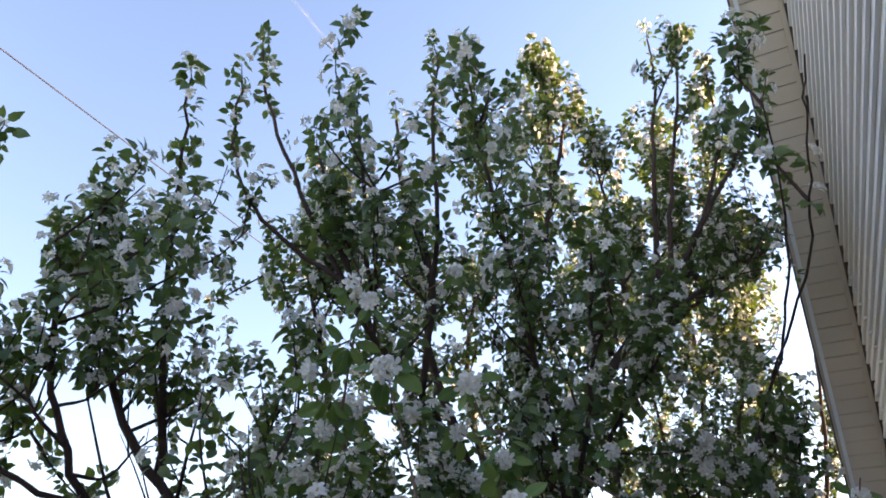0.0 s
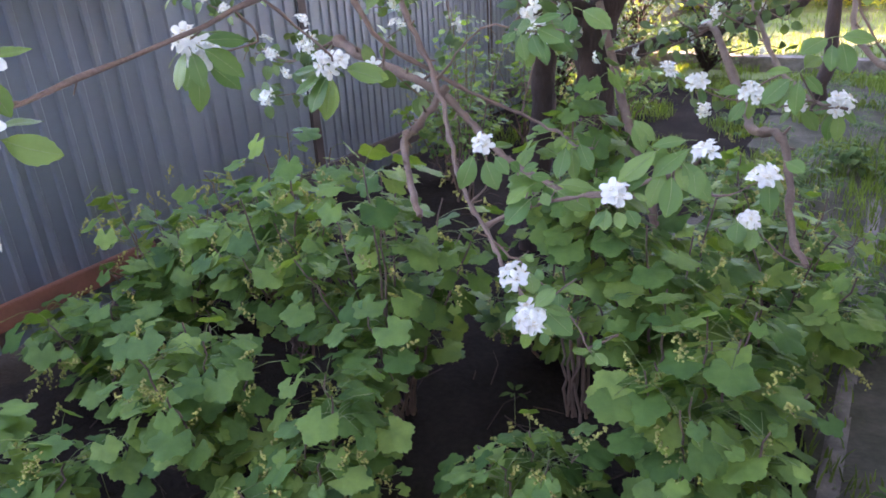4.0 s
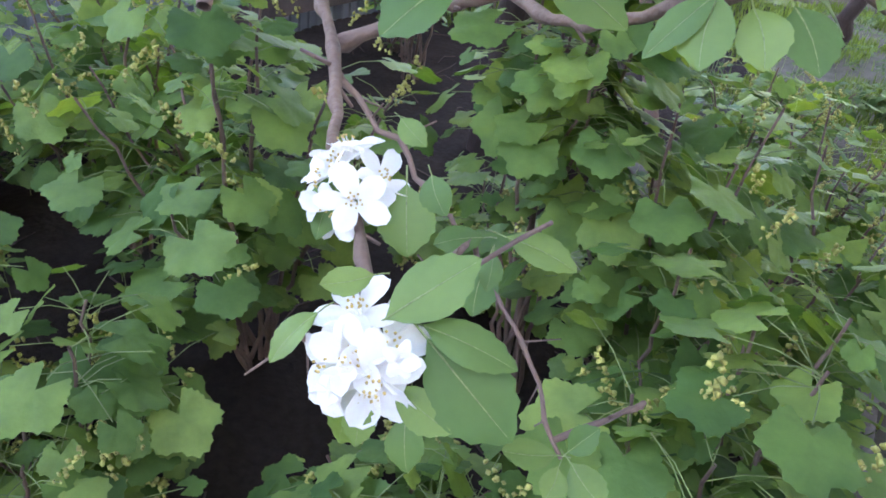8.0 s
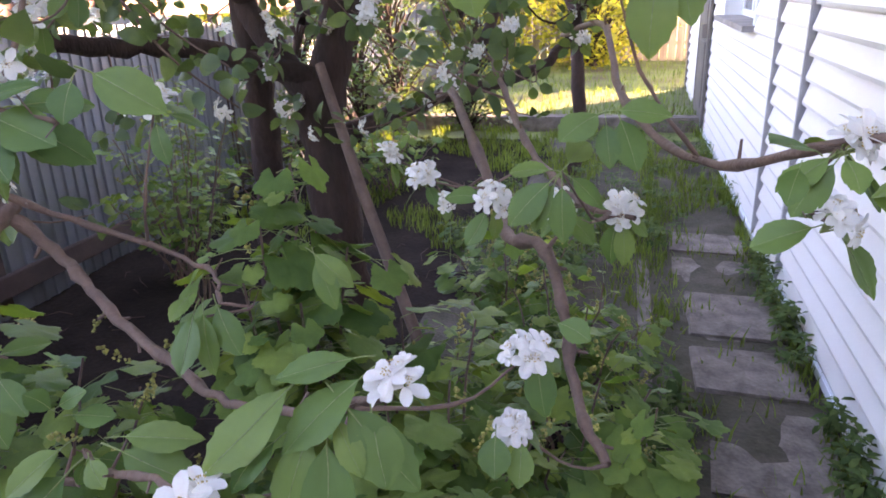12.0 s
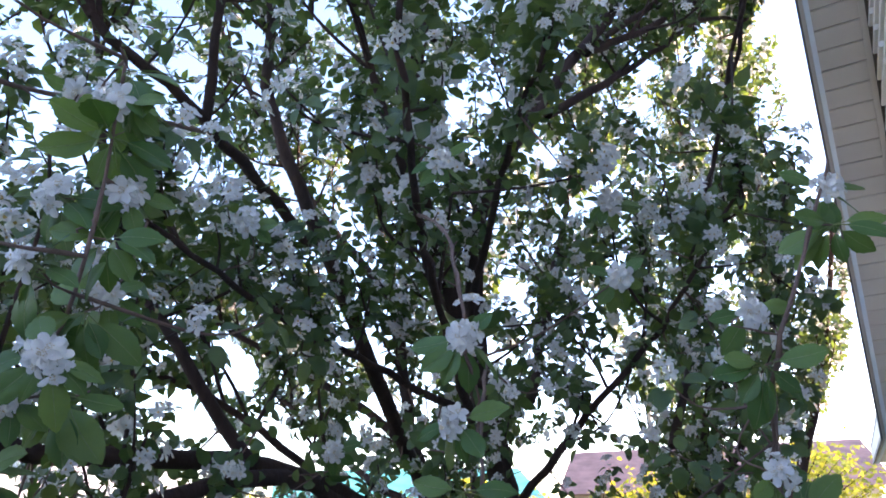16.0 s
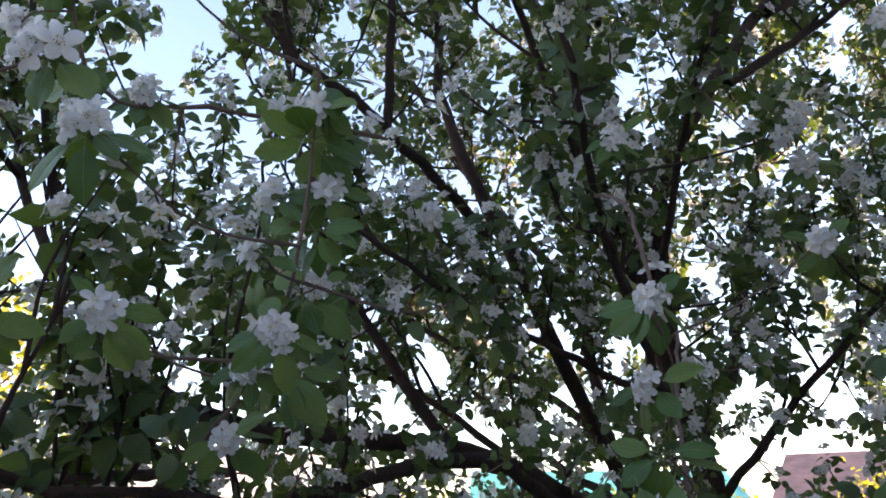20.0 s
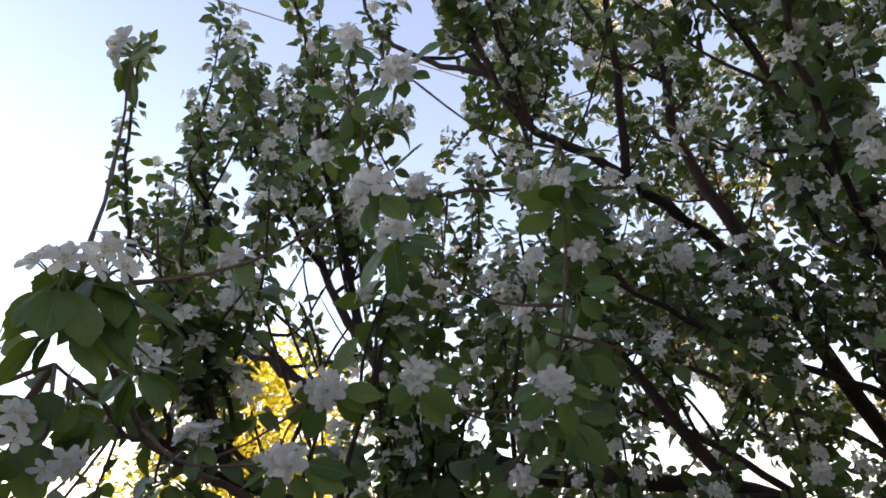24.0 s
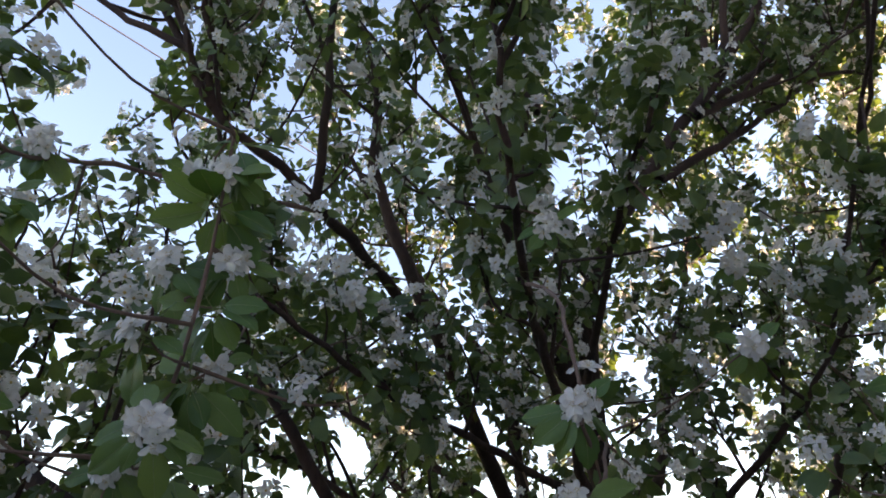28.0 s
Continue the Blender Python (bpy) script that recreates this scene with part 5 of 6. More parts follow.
    # overhead
    for x, y, z, s in ((-0.496, 0.077, 2.562, 0.07), (-0.694, 1.751, 2.97, 0.1), (-0.884, 0.753, 2.672, 0.09), (-0.02, 1.269, 2.501, 0.09), (-0.623, 1.34, 3.157, 0.09),
                       (-0.051, 1.365, 2.778, 0.09), (-0.976, 1.287, 2.115, 0.08), (-0.989, 1.802, 2.096, 0.08), (-0.609, 0.098, 2.166, 0.08)):
        spur(x, y, z, s, 6, 0.065, (0.3, -0.7, -0.25))
    for x, y, z, s in ((-0.566, -0.36, 2.091, 0.075), (-0.478, -0.433, 1.964, 0.07), (-0.455, 0.01, 2.124, 0.065), (-0.58, -0.198, 2.138, 0.07), (-0.537, 0.014, 2.08, 0.06),
                       (-0.668, 0.068, 1.986, 0.065), (-0.833, -0.307, 3.054, 0.09), (-0.984, -0.057, 2.763, 0.08), (-0.968, -0.322, 2.781, 0.08), (-1.087, 0.941, 2.792, 0.09), (-1.267, 0.074, 2.602, 0.09)):
        spur(x, y, z, s, 6, 0.065, (0.6, -0.4, -0.1))
    for x, y, z, s in ((-0.432, -0.764, 2.545, 0.07), (-0.46, -0.554, 2.241, 0.07), (-0.433, -0.317, 2.664, 0.08), (-0.338, 0.866, 2.767, 0.08), (-0.935, 0.266, 2.826, 0.09)):
        spur(x, y, z, s, 6, 0.065, (0.4, -0.7, -0.1))
    for x, y, z, s in ((-0.642, -0.545, 1.523, 0.075), (-0.63, -0.53, 1.6, 0.075), (-0.77, -0.101, 1.534, 0.08), (-0.614, 0.303, 1.639, 0.075), (-0.766, 0.951, 1.649, 0.08), (-1.274, -0.807, 1.444, 0.08)):
        spur(x, y, z, s, 5, 0.065, (0.4, -0.6, 0.5))
    for x, y, z in ((-0.41, -0.98, 2.0), (-0.5, -0.95, 1.78), (-0.47, -1.01, 1.67), (-0.5, -1.0, 1.53), (-0.6, -0.8, 1.4)):
        spur(x, y, z, 0.06, 6, 0.07, (0.4, -0.5, 0.5), z < 1.6)


near_spurs()

# heads and leaves on the branch over the path
for x, y, z, size, n, ln in ((-0.235, -0.743, 2.118, 0.075, 6, 0.075), (-0.266, -0.699, 2.145, 0.07, 6, 0.075), (-0.445, -0.654, 2.081, 0.065, 6, 0.065), (-0.628, -0.555, 2.013, 0.065, 5, 0.06),
                             (-0.839, -0.393, 2.01, 0.06, 5, 0.06), (-0.851, -0.326, 2.152, 0.06, 5, 0.06), (-0.843, -0.35, 1.762, 0.06, 5, 0.06), (-0.905, -0.437, 1.74, 0.06, 6, 0.06), (-0.861, -0.51, 1.902, 0.055, 6, 0.06)):
    spur(x, y, z, size, n, ln, (0.35, -0.2, 0.75))
for x, y, z in ((-0.26, -0.735, 2.07), (-0.275, -0.699, 2.11), (-0.484, -0.72, 2.03), (-0.66, -0.577, 1.96), (-0.494, -0.766, 1.98), (-0.7, -0.55, 1.94)):
    spur(x, y, z, 0.05, 7, 0.07, (0.3, -0.3, 0.5), False)
# leaf tufts on a thin shoot before the far window
for x, y, z in ((0.354, 1.625, 1.854), (0.416, 1.622, 1.751), (0.469, 1.616, 1.75)):
    spur(x, y, z, 0.03, 6, 0.036, (0.1, -0.6, 0.6), False)

# flower heads and leafy shoots that hang near the walk
for x, y, z in ((0.489, 1.016, 2.545), (0.313, 0.914, 2.273), (0.319, 0.853, 1.978), (-0.6, 0.06, 2.416), (-0.519, 0.134, 2.429), (-0.79, 0.307, 2.347), (-0.586, 0.086, 2.165), (-1.008, -0.05, 2.785), (-0.76, -0.33, 2.988),
                (-1.0, -0.178, 2.651), (-0.702, 0.197, 2.71), (-0.29, 2.416, 3.263), (-0.618, 2.258, 3.704), (-1.034, 2.084, 3.663), (-0.738, 0.252, 3.39), (-0.283, -0.408, 2.322), (-0.42, -0.316, 2.33), (-0.709, -0.15, 2.171), (-0.555, 0.014, 2.277), (-1.184, 1.027, 2.853)):
    spur(x, y, z, 0.075, 5, 0.072, (0.35, -0.6, 0.05))
for x, y, z in ((-0.56, 0.1, 2.1), (-0.54, 0.1, 2.22), (-0.53, 0.11, 2.34), (-0.51, 0.09, 2.5), (-0.5, 0.08, 2.63), (0.32, 0.9, 2.17), (0.33, 0.88, 1.9), (0.48, 1.0, 2.45), (-0.97, -0.2, 2.74), (-0.85, -0.3, 2.87), (-0.95, -0.1, 2.6)):
    spur(x, y, z, 0.05, 8, 0.08, (0.3, -0.6, -0.1), False)

# low flowers between the fence and the walk
for x, y, z in ((-1.64, -0.98, 1.64), (-1.31, -0.87, 1.71), (-1.27, -0.71, 1.69), (-1.38, -0.9, 1.52), (-1.18, -0.76, 1.52), (-1.09, -0.58, 1.68),
                (-1.01, -0.52, 1.69), (-1.06, -0.67, 1.51), (-0.95, -0.36, 1.75), (-0.82, -0.39, 1.72), (-0.71, -0.17, 1.57), (-0.59, 0.04, 1.5)):
    spur(x, y, z, 0.06, 6, 0.07, (0.3, -0.5, 0.6), z < 1.8)


def low_growth():
    """Shoots with leaves and flowers that fill the space under the limbs."""
    r = random.Random(31)
    tw, leaves, heads = Batch(), Batch(), Batch()
    ros = [rosette_piece(r, r.choice((4, 5, 6)), 0.052, 5, (0.9, 1.9), 0.04, (0.2, 0.7)) for _ in range(10)]
    blo = [moved(blossom_piece(r, r.choice((5, 6, 7)), 0.036, 3), pose(0, 0, 0.012)) for _ in range(8)]
    for n in range(400):
        p = Vector((r.uniform(-2.1, 0.15), r.uniform(-1.4, 3.2), r.uniform(1.15, 2.3)))
        if n > 230:
            p = Vector((r.uniform(-2.6, 0.3), r.uniform(1.3, 4.2), r.uniform(1.45, 3.0)))
        if n % 5 == 0:
            p = Vector((r.uniform(-1.5, -0.5), r.uniform(-1.2, 0.8), r.uniform(1.25, 1.9)))
        if n > 230 and p.x < -1.2 and p.z > 1.65 and r.random() < 0.7:
            continue
        if p.y < 0.7 and p.x < -1.0 and p.z < 1.75 or p.x > 0.45 * p.y - 0.4 and p.z < 1.5 and p.y > 1.0:
            continue
        if not clear_of_walk(p, 0.62) or (p.y < 1.1 and p.x > -1.1 + 0.35 * p.y and p.z < 1.66 and p.y > -0.5):
            continue
        q = nearest_wood(p)
        away = (p - q).length
        if away > 0.6:
            continue
        line = smooth_line([q, q.lerp(p, 0.5) + Vector((r.gauss(0, 0.03), r.gauss(0, 0.03), -0.05)), p], 4)
        v, f = tube_arrays(line, np.linspace(0.004, 0.0018, len(line)), 4)
        tw.add([tuple(c) for c in v], f)
        for s in (1.0, 0.75, 0.5, 0.3):
            if s < 1 and r.random() < 0.3 or s * away < 0.06 and s < 1:
                continue
            c = pick(line, s, s, r)
            up = Vector((r.gauss(0.2, 0.6), r.gauss(-0.4, 0.6), r.gauss(0.25, 0.5))).normalized()
            m = np.array(Matrix.Translation(c) @ up.to_track_quat("Z", "Y").to_matrix().to_4x4() @ Matrix.Rotation(r.uniform(0, 6.28), 4, "Z") @ Matrix.Scale(r.uniform(0.8, 1.15), 4))
            leaves.place(ros[r.randrange(10)], m)
            if r.random() < 0.55:
                heads.place(blo[r.randrange(8)], m)
    tagged(on_tree("low_twig_work", tw.mesh("low_twig_work", ["twig"]), None), kind="stuff")
    tagged(on_tree("low_foliage", leaves.mesh("low_foliage", ["leaf"]), None), kind="stuff")
    tagged(on_tree("low_blossom", heads.mesh("low_blossom", ["leaf", "petal", "stamen"]), None), kind="stuff")


low_growth()

# ---- wooden prop under the limb ----
prop = empty("branch_prop", -0.62, 2.1, 0)
tagged(prop, "grey weathered wooden prop leaning against the apple trunk", "prop")
v, f = tube_arrays([(0.32, -0.3, 0.02), (0.1, -0.12, 0.5), (-0.12, 0.05, 0.95), (-0.3, 0.2, 1.36)], [0.02, 0.022, 0.021, 0.019], 7, 0.05, random.Random(3))
part("pole", raw("pole", [tuple(p) for p in v], f, True, ["twig"]), None, prop)

# ---- currant bushes ----
bush_rng = random.Random(11)


def currant_leaf(r):
    """A leaf of five toothed lobes, its stalk at the origin, spread along +y."""
    lobes = ((0.0, 1.0), (1.02, 0.9), (-1.02, 0.9), (2.0, 0.62), (-2.0, 0.62))
    n = 44
    pts = []
    for k in range(n + 1):
        a = -2.6 + 5.2 * k / n
        rad = max(h * (1 - 0.36 * min(1, abs(a - c) / 0.64) ** 1.9) for c, h in lobes)
        rad *= 0.6 * (1 + (0.035 if k % 2 else -0.035)) * r.uniform(0.98, 1.02)
        x, y = math.sin(a) * rad, 0.16 + math.cos(a) * rad
        fold = 0.045 * math.cos(6.1 * a)
        pts.append((x * 0.97, y, fold * rad - 0.16 * x * x - 0.2 * max(0, y - 0.3) ** 2))
    v = np.array([(0, 0.15, 0.02)] + pts)
    f = np.array([(0, 1 + k, 2 + k, 3 + k) for k in range(0, n - 1, 2)])
    return v, f


CURRANT = [currant_leaf(bush_rng) for _ in range(9)]


def currant_bush(x, y, height, radius, stems=11, leaf=0.115, per=25, chains=24, bare=0.22):
    bush = empty("currant_bush", x, y, 0)
    tagged(bush, "leafy green currant bush with yellow flower chains", "bush", "currant bushes under the apple tree")
    wood, leaves, chain = Batch(), Batch(), Batch()
    for k in range(stems):
        a = k * 2.4 + bush_rng.uniform(-0.4, 0.4)
        out = radius * math.sqrt((k + 0.5) / stems)
        h = height * bush_rng.uniform(0.72, 1.05) * (1 - 0.25 * (out / radius) ** 2)
        top = Vector((math.cos(a) * out, math.sin(a) * out, h))
        line = smooth_line([(bush_rng.uniform(-0.05, 0.05), bush_rng.uniform(-0.05, 0.05), -0.03), (top.x * 0.45, top.y * 0.45, h * 0.45), top], 7, 0.006, bush_rng)
        v, f = tube_arrays(line, np.linspace(0.0075, 0.0028, len(line)), 5)
        wood.add([tuple(p) for p in v], f)
        for j in range(per):
            s = bush_rng.uniform(bare, 1.0) ** 0.7
            p = pick(line, s, s, bush_rng)
            b = bush_rng.uniform(0, 6.28)
            reach = bush_rng.uniform(0.03, 0.1) + 0.03 * s
            tip = p + Vector((math.cos(b) * reach, math.sin(b) * reach, bush_rng.uniform(-0.02, 0.05)))
            v, f = tube_arrays([p, p.lerp(tip, 0.5) + Vector((0, 0, 0.01)), tip], [0.0012, 0.001, 0.001], 3)
            wood.add([tuple(q) for q in v], f, 1)
            lv, lf = CURRANT[bush_rng.randrange(len(CURRANT))]
            size = leaf * bush_rng.choice((0.45, 0.65, 0.85, 1.0, 1.15))
            m = Matrix.Translation(tip) @ Matrix.Rotation(b - math.pi / 2 + bush_rng.uniform(-0.5, 0.5), 4, "Z") @ Matrix.Rotation(bush_rng.uniform(-0.95, -0.05), 4, "X") @ Matrix.Rotation(bush_rng.uniform(-0.35, 0.35), 4, "Y") @ Matrix.Scale(size, 4)
            leaves.place([(lv, lf, 0)], np.array(m))
    for k in range(chains):
        a, o = bush_rng.uniform(0, 6.28), radius * bush_rng.uniform(0.4, 1.12)
        p = Vector((math.cos(a) * o, math.sin(a) * o, height * bush_rng.uniform(0.6, 1.04) * (1 - 0.22 * (o / radius) ** 2)))
        d = Vector((bush_rng.gauss(0, 0.5), bush_rng.gauss(0, 0.5), -0.8)).normalized()
        for j in range(16):
            q = p + d * (j * 0.0048) + Vector((bush_rng.gauss(0, 0.0055), bush_rng.gauss(0, 0.0055), bush_rng.gauss(0, 0.002)))
            s = 0.0036 * (1 - j * 0.025)
            c = np.array([(-1, -1, -0.6), (1, -1, -0.6), (1, 1, -0.6), (-1, 1, -0.6), (-1.2, -1.2, 0.6), (1.2, -1.2, 0.6), (1.2, 1.2, 0.6), (-1.2, 1.2, 0.6)]) * s
            rot = np.array(Euler((bush_rng.uniform(0, 3), bush_rng.uniform(0, 3), 0)).to_matrix())
            chain.add(c @ rot.T + np.array(q), [(0, 3, 2, 1), (4, 5, 6, 7), (0, 1, 5, 4), (1, 2, 6, 5), (2, 3, 7, 6), (3, 0, 4, 7)])
    tagged(part("stem_work", wood.mesh("stem_work", ["twig", "stem"]), None, bush), kind="stuff")
    tagged(part("foliage", leaves.mesh("foliage", ["currant"]), None, bush, "lobed green leaves"), kind="stuff")
    tagged(part("flower_chain", chain.mesh("flower_chain", ["raceme"], False), None, bush, "small yellow flower chains"), kind="stuff")


currant_bush(-1.15, 0.85, 1.05, 0.42, 13)
currant_bush(-1.75, 0.95, 1.0, 0.42, 11)
currant_bush(-0.24, 1.15, 0.92, 0.32, 12)
currant_bush(0.0, 0.7, 0.82, 0.26, 10)
currant_bush(0.05, 1.35, 0.78, 0.3, 9)
currant_bush(-0.8, 1.45, 0.42, 0.24, 6)
currant_bush(-1.45, 0.2, 0.66, 0.3, 8)
currant_bush(-2.3, 1.35, 0.75, 0.4, 9)
currant_bush(-1.0, 0.28, 0.5, 0.2, 5)
currant_bush(-2.2, 0.35, 0.5, 0.3, 7)
currant_bush(0.1, 0.35, 0.5, 0.2, 6)
currant_bush(-2.25, 0.75, 0.85, 0.34, 10)
currant_bush(-0.54, 1.15, 1.3, 0.16, 11, 0.11, 22, 6, 0.6)
currant_bush(-0.42, 0.5, 0.42, 0.2, 6)
currant_bush(-0.95, 0.12, 0.4, 0.22, 6)
currant_bush(-1.7, -0.35, 0.5, 0.3, 7)
for bx, by, bh, br in ((-2.4, 3.3, 0.8, 0.4), (-2.3, 4.4, 0.9, 0.45), (-1.7, 5.2, 0.7, 0.45), (-0.2, 2.0, 0.5, 0.22)):
    currant_bush(bx, by, bh, br, 9, 0.075, 26, 2)
currant_bush(0.02, 2.05, 0.72, 0.3, 10, 0.09)
currant_bush(-0.3, 2.75, 0.7, 0.3, 9, 0.09)
currant_bush(-2.1, 3.0, 1.3, 0.36, 12, 0.05, 40, 2)

# ---- weeds and grass ----


def blade_batch(spots, r, low=0.05, high=0.16):
    b = Batch()
    for x, y, z in spots:
        h, a, w = r.uniform(low, high), r.uniform(0, 6.28), r.uniform(0.003, 0.006)
        lean = h * r.uniform(0.1, 0.7)
        c, s = math.cos(a), math.sin(a)
        b.add([(x - s * w, y + c * w, z), (x + s * w, y - c * w, z), (x + c * lean * 0.4 + s * w * 0.8, y + s * lean * 0.4 - c * w * 0.8, z + h * 0.6),
               (x + c * lean * 0.4 - s * w * 0.8, y + s * lean * 0.4 + c * w * 0.8, z + h * 0.6), (x + c * lean, y + s * lean, z + h), (x + c * lean + 0.001, y + s * lean, z + h)],
              [(0, 1, 2, 3), (3, 2, 5, 4)])
    return b


grass_rng = random.Random(9)


def build_grass():
    spots = []
    for _ in range(5200):                        # along the path and the wall
        y = grass_rng.uniform(-1.5, 8)
        x = grass_rng.choice((grass_rng.gauss(0.42, 0.04), grass_rng.gauss(0.99, 0.03), grass_rng.gauss(0.24, 0.08)))
        if noise.noise((x * 3, y * 2.2, 5)) > -0.1:
            spots.append((x, y, 0.0))
    for _ in range(4200):                         # in the joints of the slabs
        y, x = grass_rng.uniform(-2, 4.6), grass_rng.choice((grass_rng.gauss(0.5, 0.05), grass_rng.gauss(0.97, 0.04), grass_rng.uniform(0.5, 0.99)))
        if noise.noise((x * 4, y * 4, 9)) > 0.05:
            spots.append((x, y, -0.03))
    tagged(part("grass", blade_batch(spots, grass_rng, 0.03, 0.12).mesh("grass", ["grass"], False), None), "uncut grass and weeds along the path", "grass", kind="stuff")
    spots = []
    for _ in range(20000):                       # rough strip before the kerb
        x, y = grass_rng.uniform(-2.9, 1.0), grass_rng.uniform(4.0, 8.1)
        if noise.noise((x * 2, y * 1.5, 2)) > 0.0:
            spots.append((x, y, 0.0))
    tagged(part("rough_grass", blade_batch(spots, grass_rng, 0.03, 0.1).mesh("rough_grass", ["grass"], False), None), "patchy low grass before the kerb", "grass", kind="stuff")
    spots = [(grass_rng.uniform(-6, 9), 8.35 + 9 * grass_rng.random() ** 1.6, 0.1) for _ in range(16000)]
    tagged(part("lawn_grass", blade_batch(spots, grass_rng, 0.04, 0.12).mesh("lawn_grass", ["grass"], False), None), "sunlit grass blades on the lawn", "grass", kind="stuff")


build_grass()


def build_weeds():
    b = Batch()
    for n in range(1300):
        x, y = grass_rng.uniform(-2.9, 0.35), grass_rng.uniform(-0.7, 5.5)
        if n > 420:
            x, y = grass_rng.uniform(-0.5, 1.0), grass_rng.uniform(2.6, 8.0)
            if n > 900:
                x, y = grass_rng.choice((grass_rng.gauss(0.4, 0.07), grass_rng.gauss(0.97, 0.03))), grass_rng.uniform(0.2, 4.6)
            elif 0.45 < x and y < 4.6:
                continue
        if noise.noise((x * 1.7, y * 1.7, 8)) < (0.02 if y < 1.0 or n > 420 else 0.36):
            continue
        h = grass_rng.uniform(0.04, 0.16)
        for k in range(grass_rng.choice((5, 7, 9))):
            v, f = leaf_piece(0.05, 0.022, 0.2, 0.3, 3)
            m = Matrix.Translation((x, y, h)) @ Matrix.Rotation(k * 2.4, 4, "Z") @ Matrix.Rotation(grass_rng.uniform(-0.3, 0.5), 4, "X") @ Matrix.Translation((0, 0.012, 0)) @ Matrix.Scale(grass_rng.uniform(0.7, 1.2), 4)
            b.place([(v, f, 0)], np.array(m))
        v, f = tube_arrays([(x, y, -0.03), (x, y, h)], [0.0015, 0.001], 3)
        b.add([tuple(q) for q in v], f, 1)
    for n in range(520):                          # taller plants round the foot of the tree
        x, y = grass_rng.uniform(-0.8, 0.42), grass_rng.uniform(1.5, 5.6)
        if math.hypot(x + 0.92, y - 2.36) < 0.2 or noise.noise((x * 2.1, y * 2.1, 14)) < (0.12 if x > -0.35 else 0.22):
            continue
        h = grass_rng.uniform(0.08, 0.3)
        for k in range(grass_rng.choice((4, 6, 8, 9))):
            q = h * grass_rng.uniform(0.45, 1.0)
            v, f = leaf_piece(0.075, 0.042, 0.2, 0.35, 3)
            m = Matrix.Translation((x, y, q)) @ Matrix.Rotation(k * 2.4 + n, 4, "Z") @ Matrix.Rotation(grass_rng.uniform(-0.5, 0.4), 4, "X") @ Matrix.Translation((0, 0.02, 0)) @ Matrix.Scale(grass_rng.uniform(0.6, 1.2), 4)
            b.place([(v, f, 0)], np.array(m))
        v, f = tube_arrays([(x, y, -0.03), (x + 0.01, y, h)], [0.0022, 0.0012], 3)
        b.add([tuple(q) for q in v], f, 1)
    tagged(part("weeds", b.mesh("weeds", ["weed", "stem"]), None), "low goutweed seedlings on the soil", "weeds", kind="stuff")


build_weeds()


def build_litter():
    """Dry twigs and leaf bits on the soil."""
    b = Batch()
    for _ in range(260):
        x, y, a, ln = grass_rng.uniform(-2.8, 0.3), grass_rng.uniform(-0.6, 5), grass_rng.uniform(0, 6.28), grass_rng.uniform(0.05, 0.3)
        z = ground_height(x, y) + 0.006
        v, f = tube_arrays([(x, y, z), (x + math.cos(a) * ln * 0.5, y + math.sin(a) * ln * 0.5, z + 0.015), (x + math.cos(a + 0.2) * ln, y + math.sin(a + 0.2) * ln, z)], [0.003, 0.0025, 0.0015], 4)
        b.add([tuple(q) for q in v], f)
    tagged(part("dry_twigs", b.mesh("dry_twigs", ["bark"]), None), "dry fallen twigs on the dark soil", "twigs", kind="stuff")


build_litter()

# ---- beyond the yard ----
far_rng = random.Random(4)


def far_tree(x, y, height, radius, trunk_r=0.12, name="tree", label="sunlit young tree in yellow-green leaf beyond the fence", mat="far_leaf", clumps=170, leaf=0.13, base=0.3):
    t = empty(name, x, y, 0)
    tagged(t, label, "tree")
    wood, leaves = Batch(), Batch()
    line = smooth_line([(0, 0, -0.1), (far_rng.uniform(-0.1, 0.1), 0.05, height * 0.4), (far_rng.uniform(-0.2, 0.2), 0, height * 0.9)], 6, 0.02, far_rng)
    v, f = tube_arrays(line, np.linspace(trunk_r, 0.02, len(line)), 8)
    part("trunk", raw("trunk", [tuple(p) for p in v], f, True, ["bark"]), None, t)
    for k in range(clumps):
        s = far_rng.uniform(base, 1.0)
        a = far_rng.uniform(0, 6.28)
        out = radius * math.sqrt(max(0.02, 1 - ((s - 0.55) / 0.5) ** 2)) * far_rng.uniform(0.25, 1.0)
        p = Vector((math.cos(a) * out, math.sin(a) * out, s * height))
        q = pick(line, max(0.1, s - 0.25), max(0.1, s - 0.2), far_rng)
        v, f = tube_arrays([q, q.lerp(p, 0.5) + Vector((0, 0, 0.08)), p], [0.018, 0.012, 0.005], 4)
        wood.add([tuple(c) for c in v], f)
        for j in range(26):
            c = p + Vector((far_rng.gauss(0, 0.2), far_rng.gauss(0, 0.2), far_rng.gauss(0, 0.17))) * (radius / 1.6)
            lv, lf = leaf_piece(leaf, leaf * 0.6, 0.2, 0.2, 2)
            m = Matrix.Translation(c) @ Euler((far_rng.uniform(-1, 1), far_rng.uniform(-1, 1), far_rng.uniform(0, 6.28))).to_matrix().to_4x4()
            leaves.place([(lv, lf, 0)], np.array(m))
    tagged(part("limb_work", wood.mesh("limb_work", ["bark"]), None, t), kind="stuff")
    tagged(part("crown", leaves.mesh("crown", [mat], False), None, t), kind="stuff")
    return t


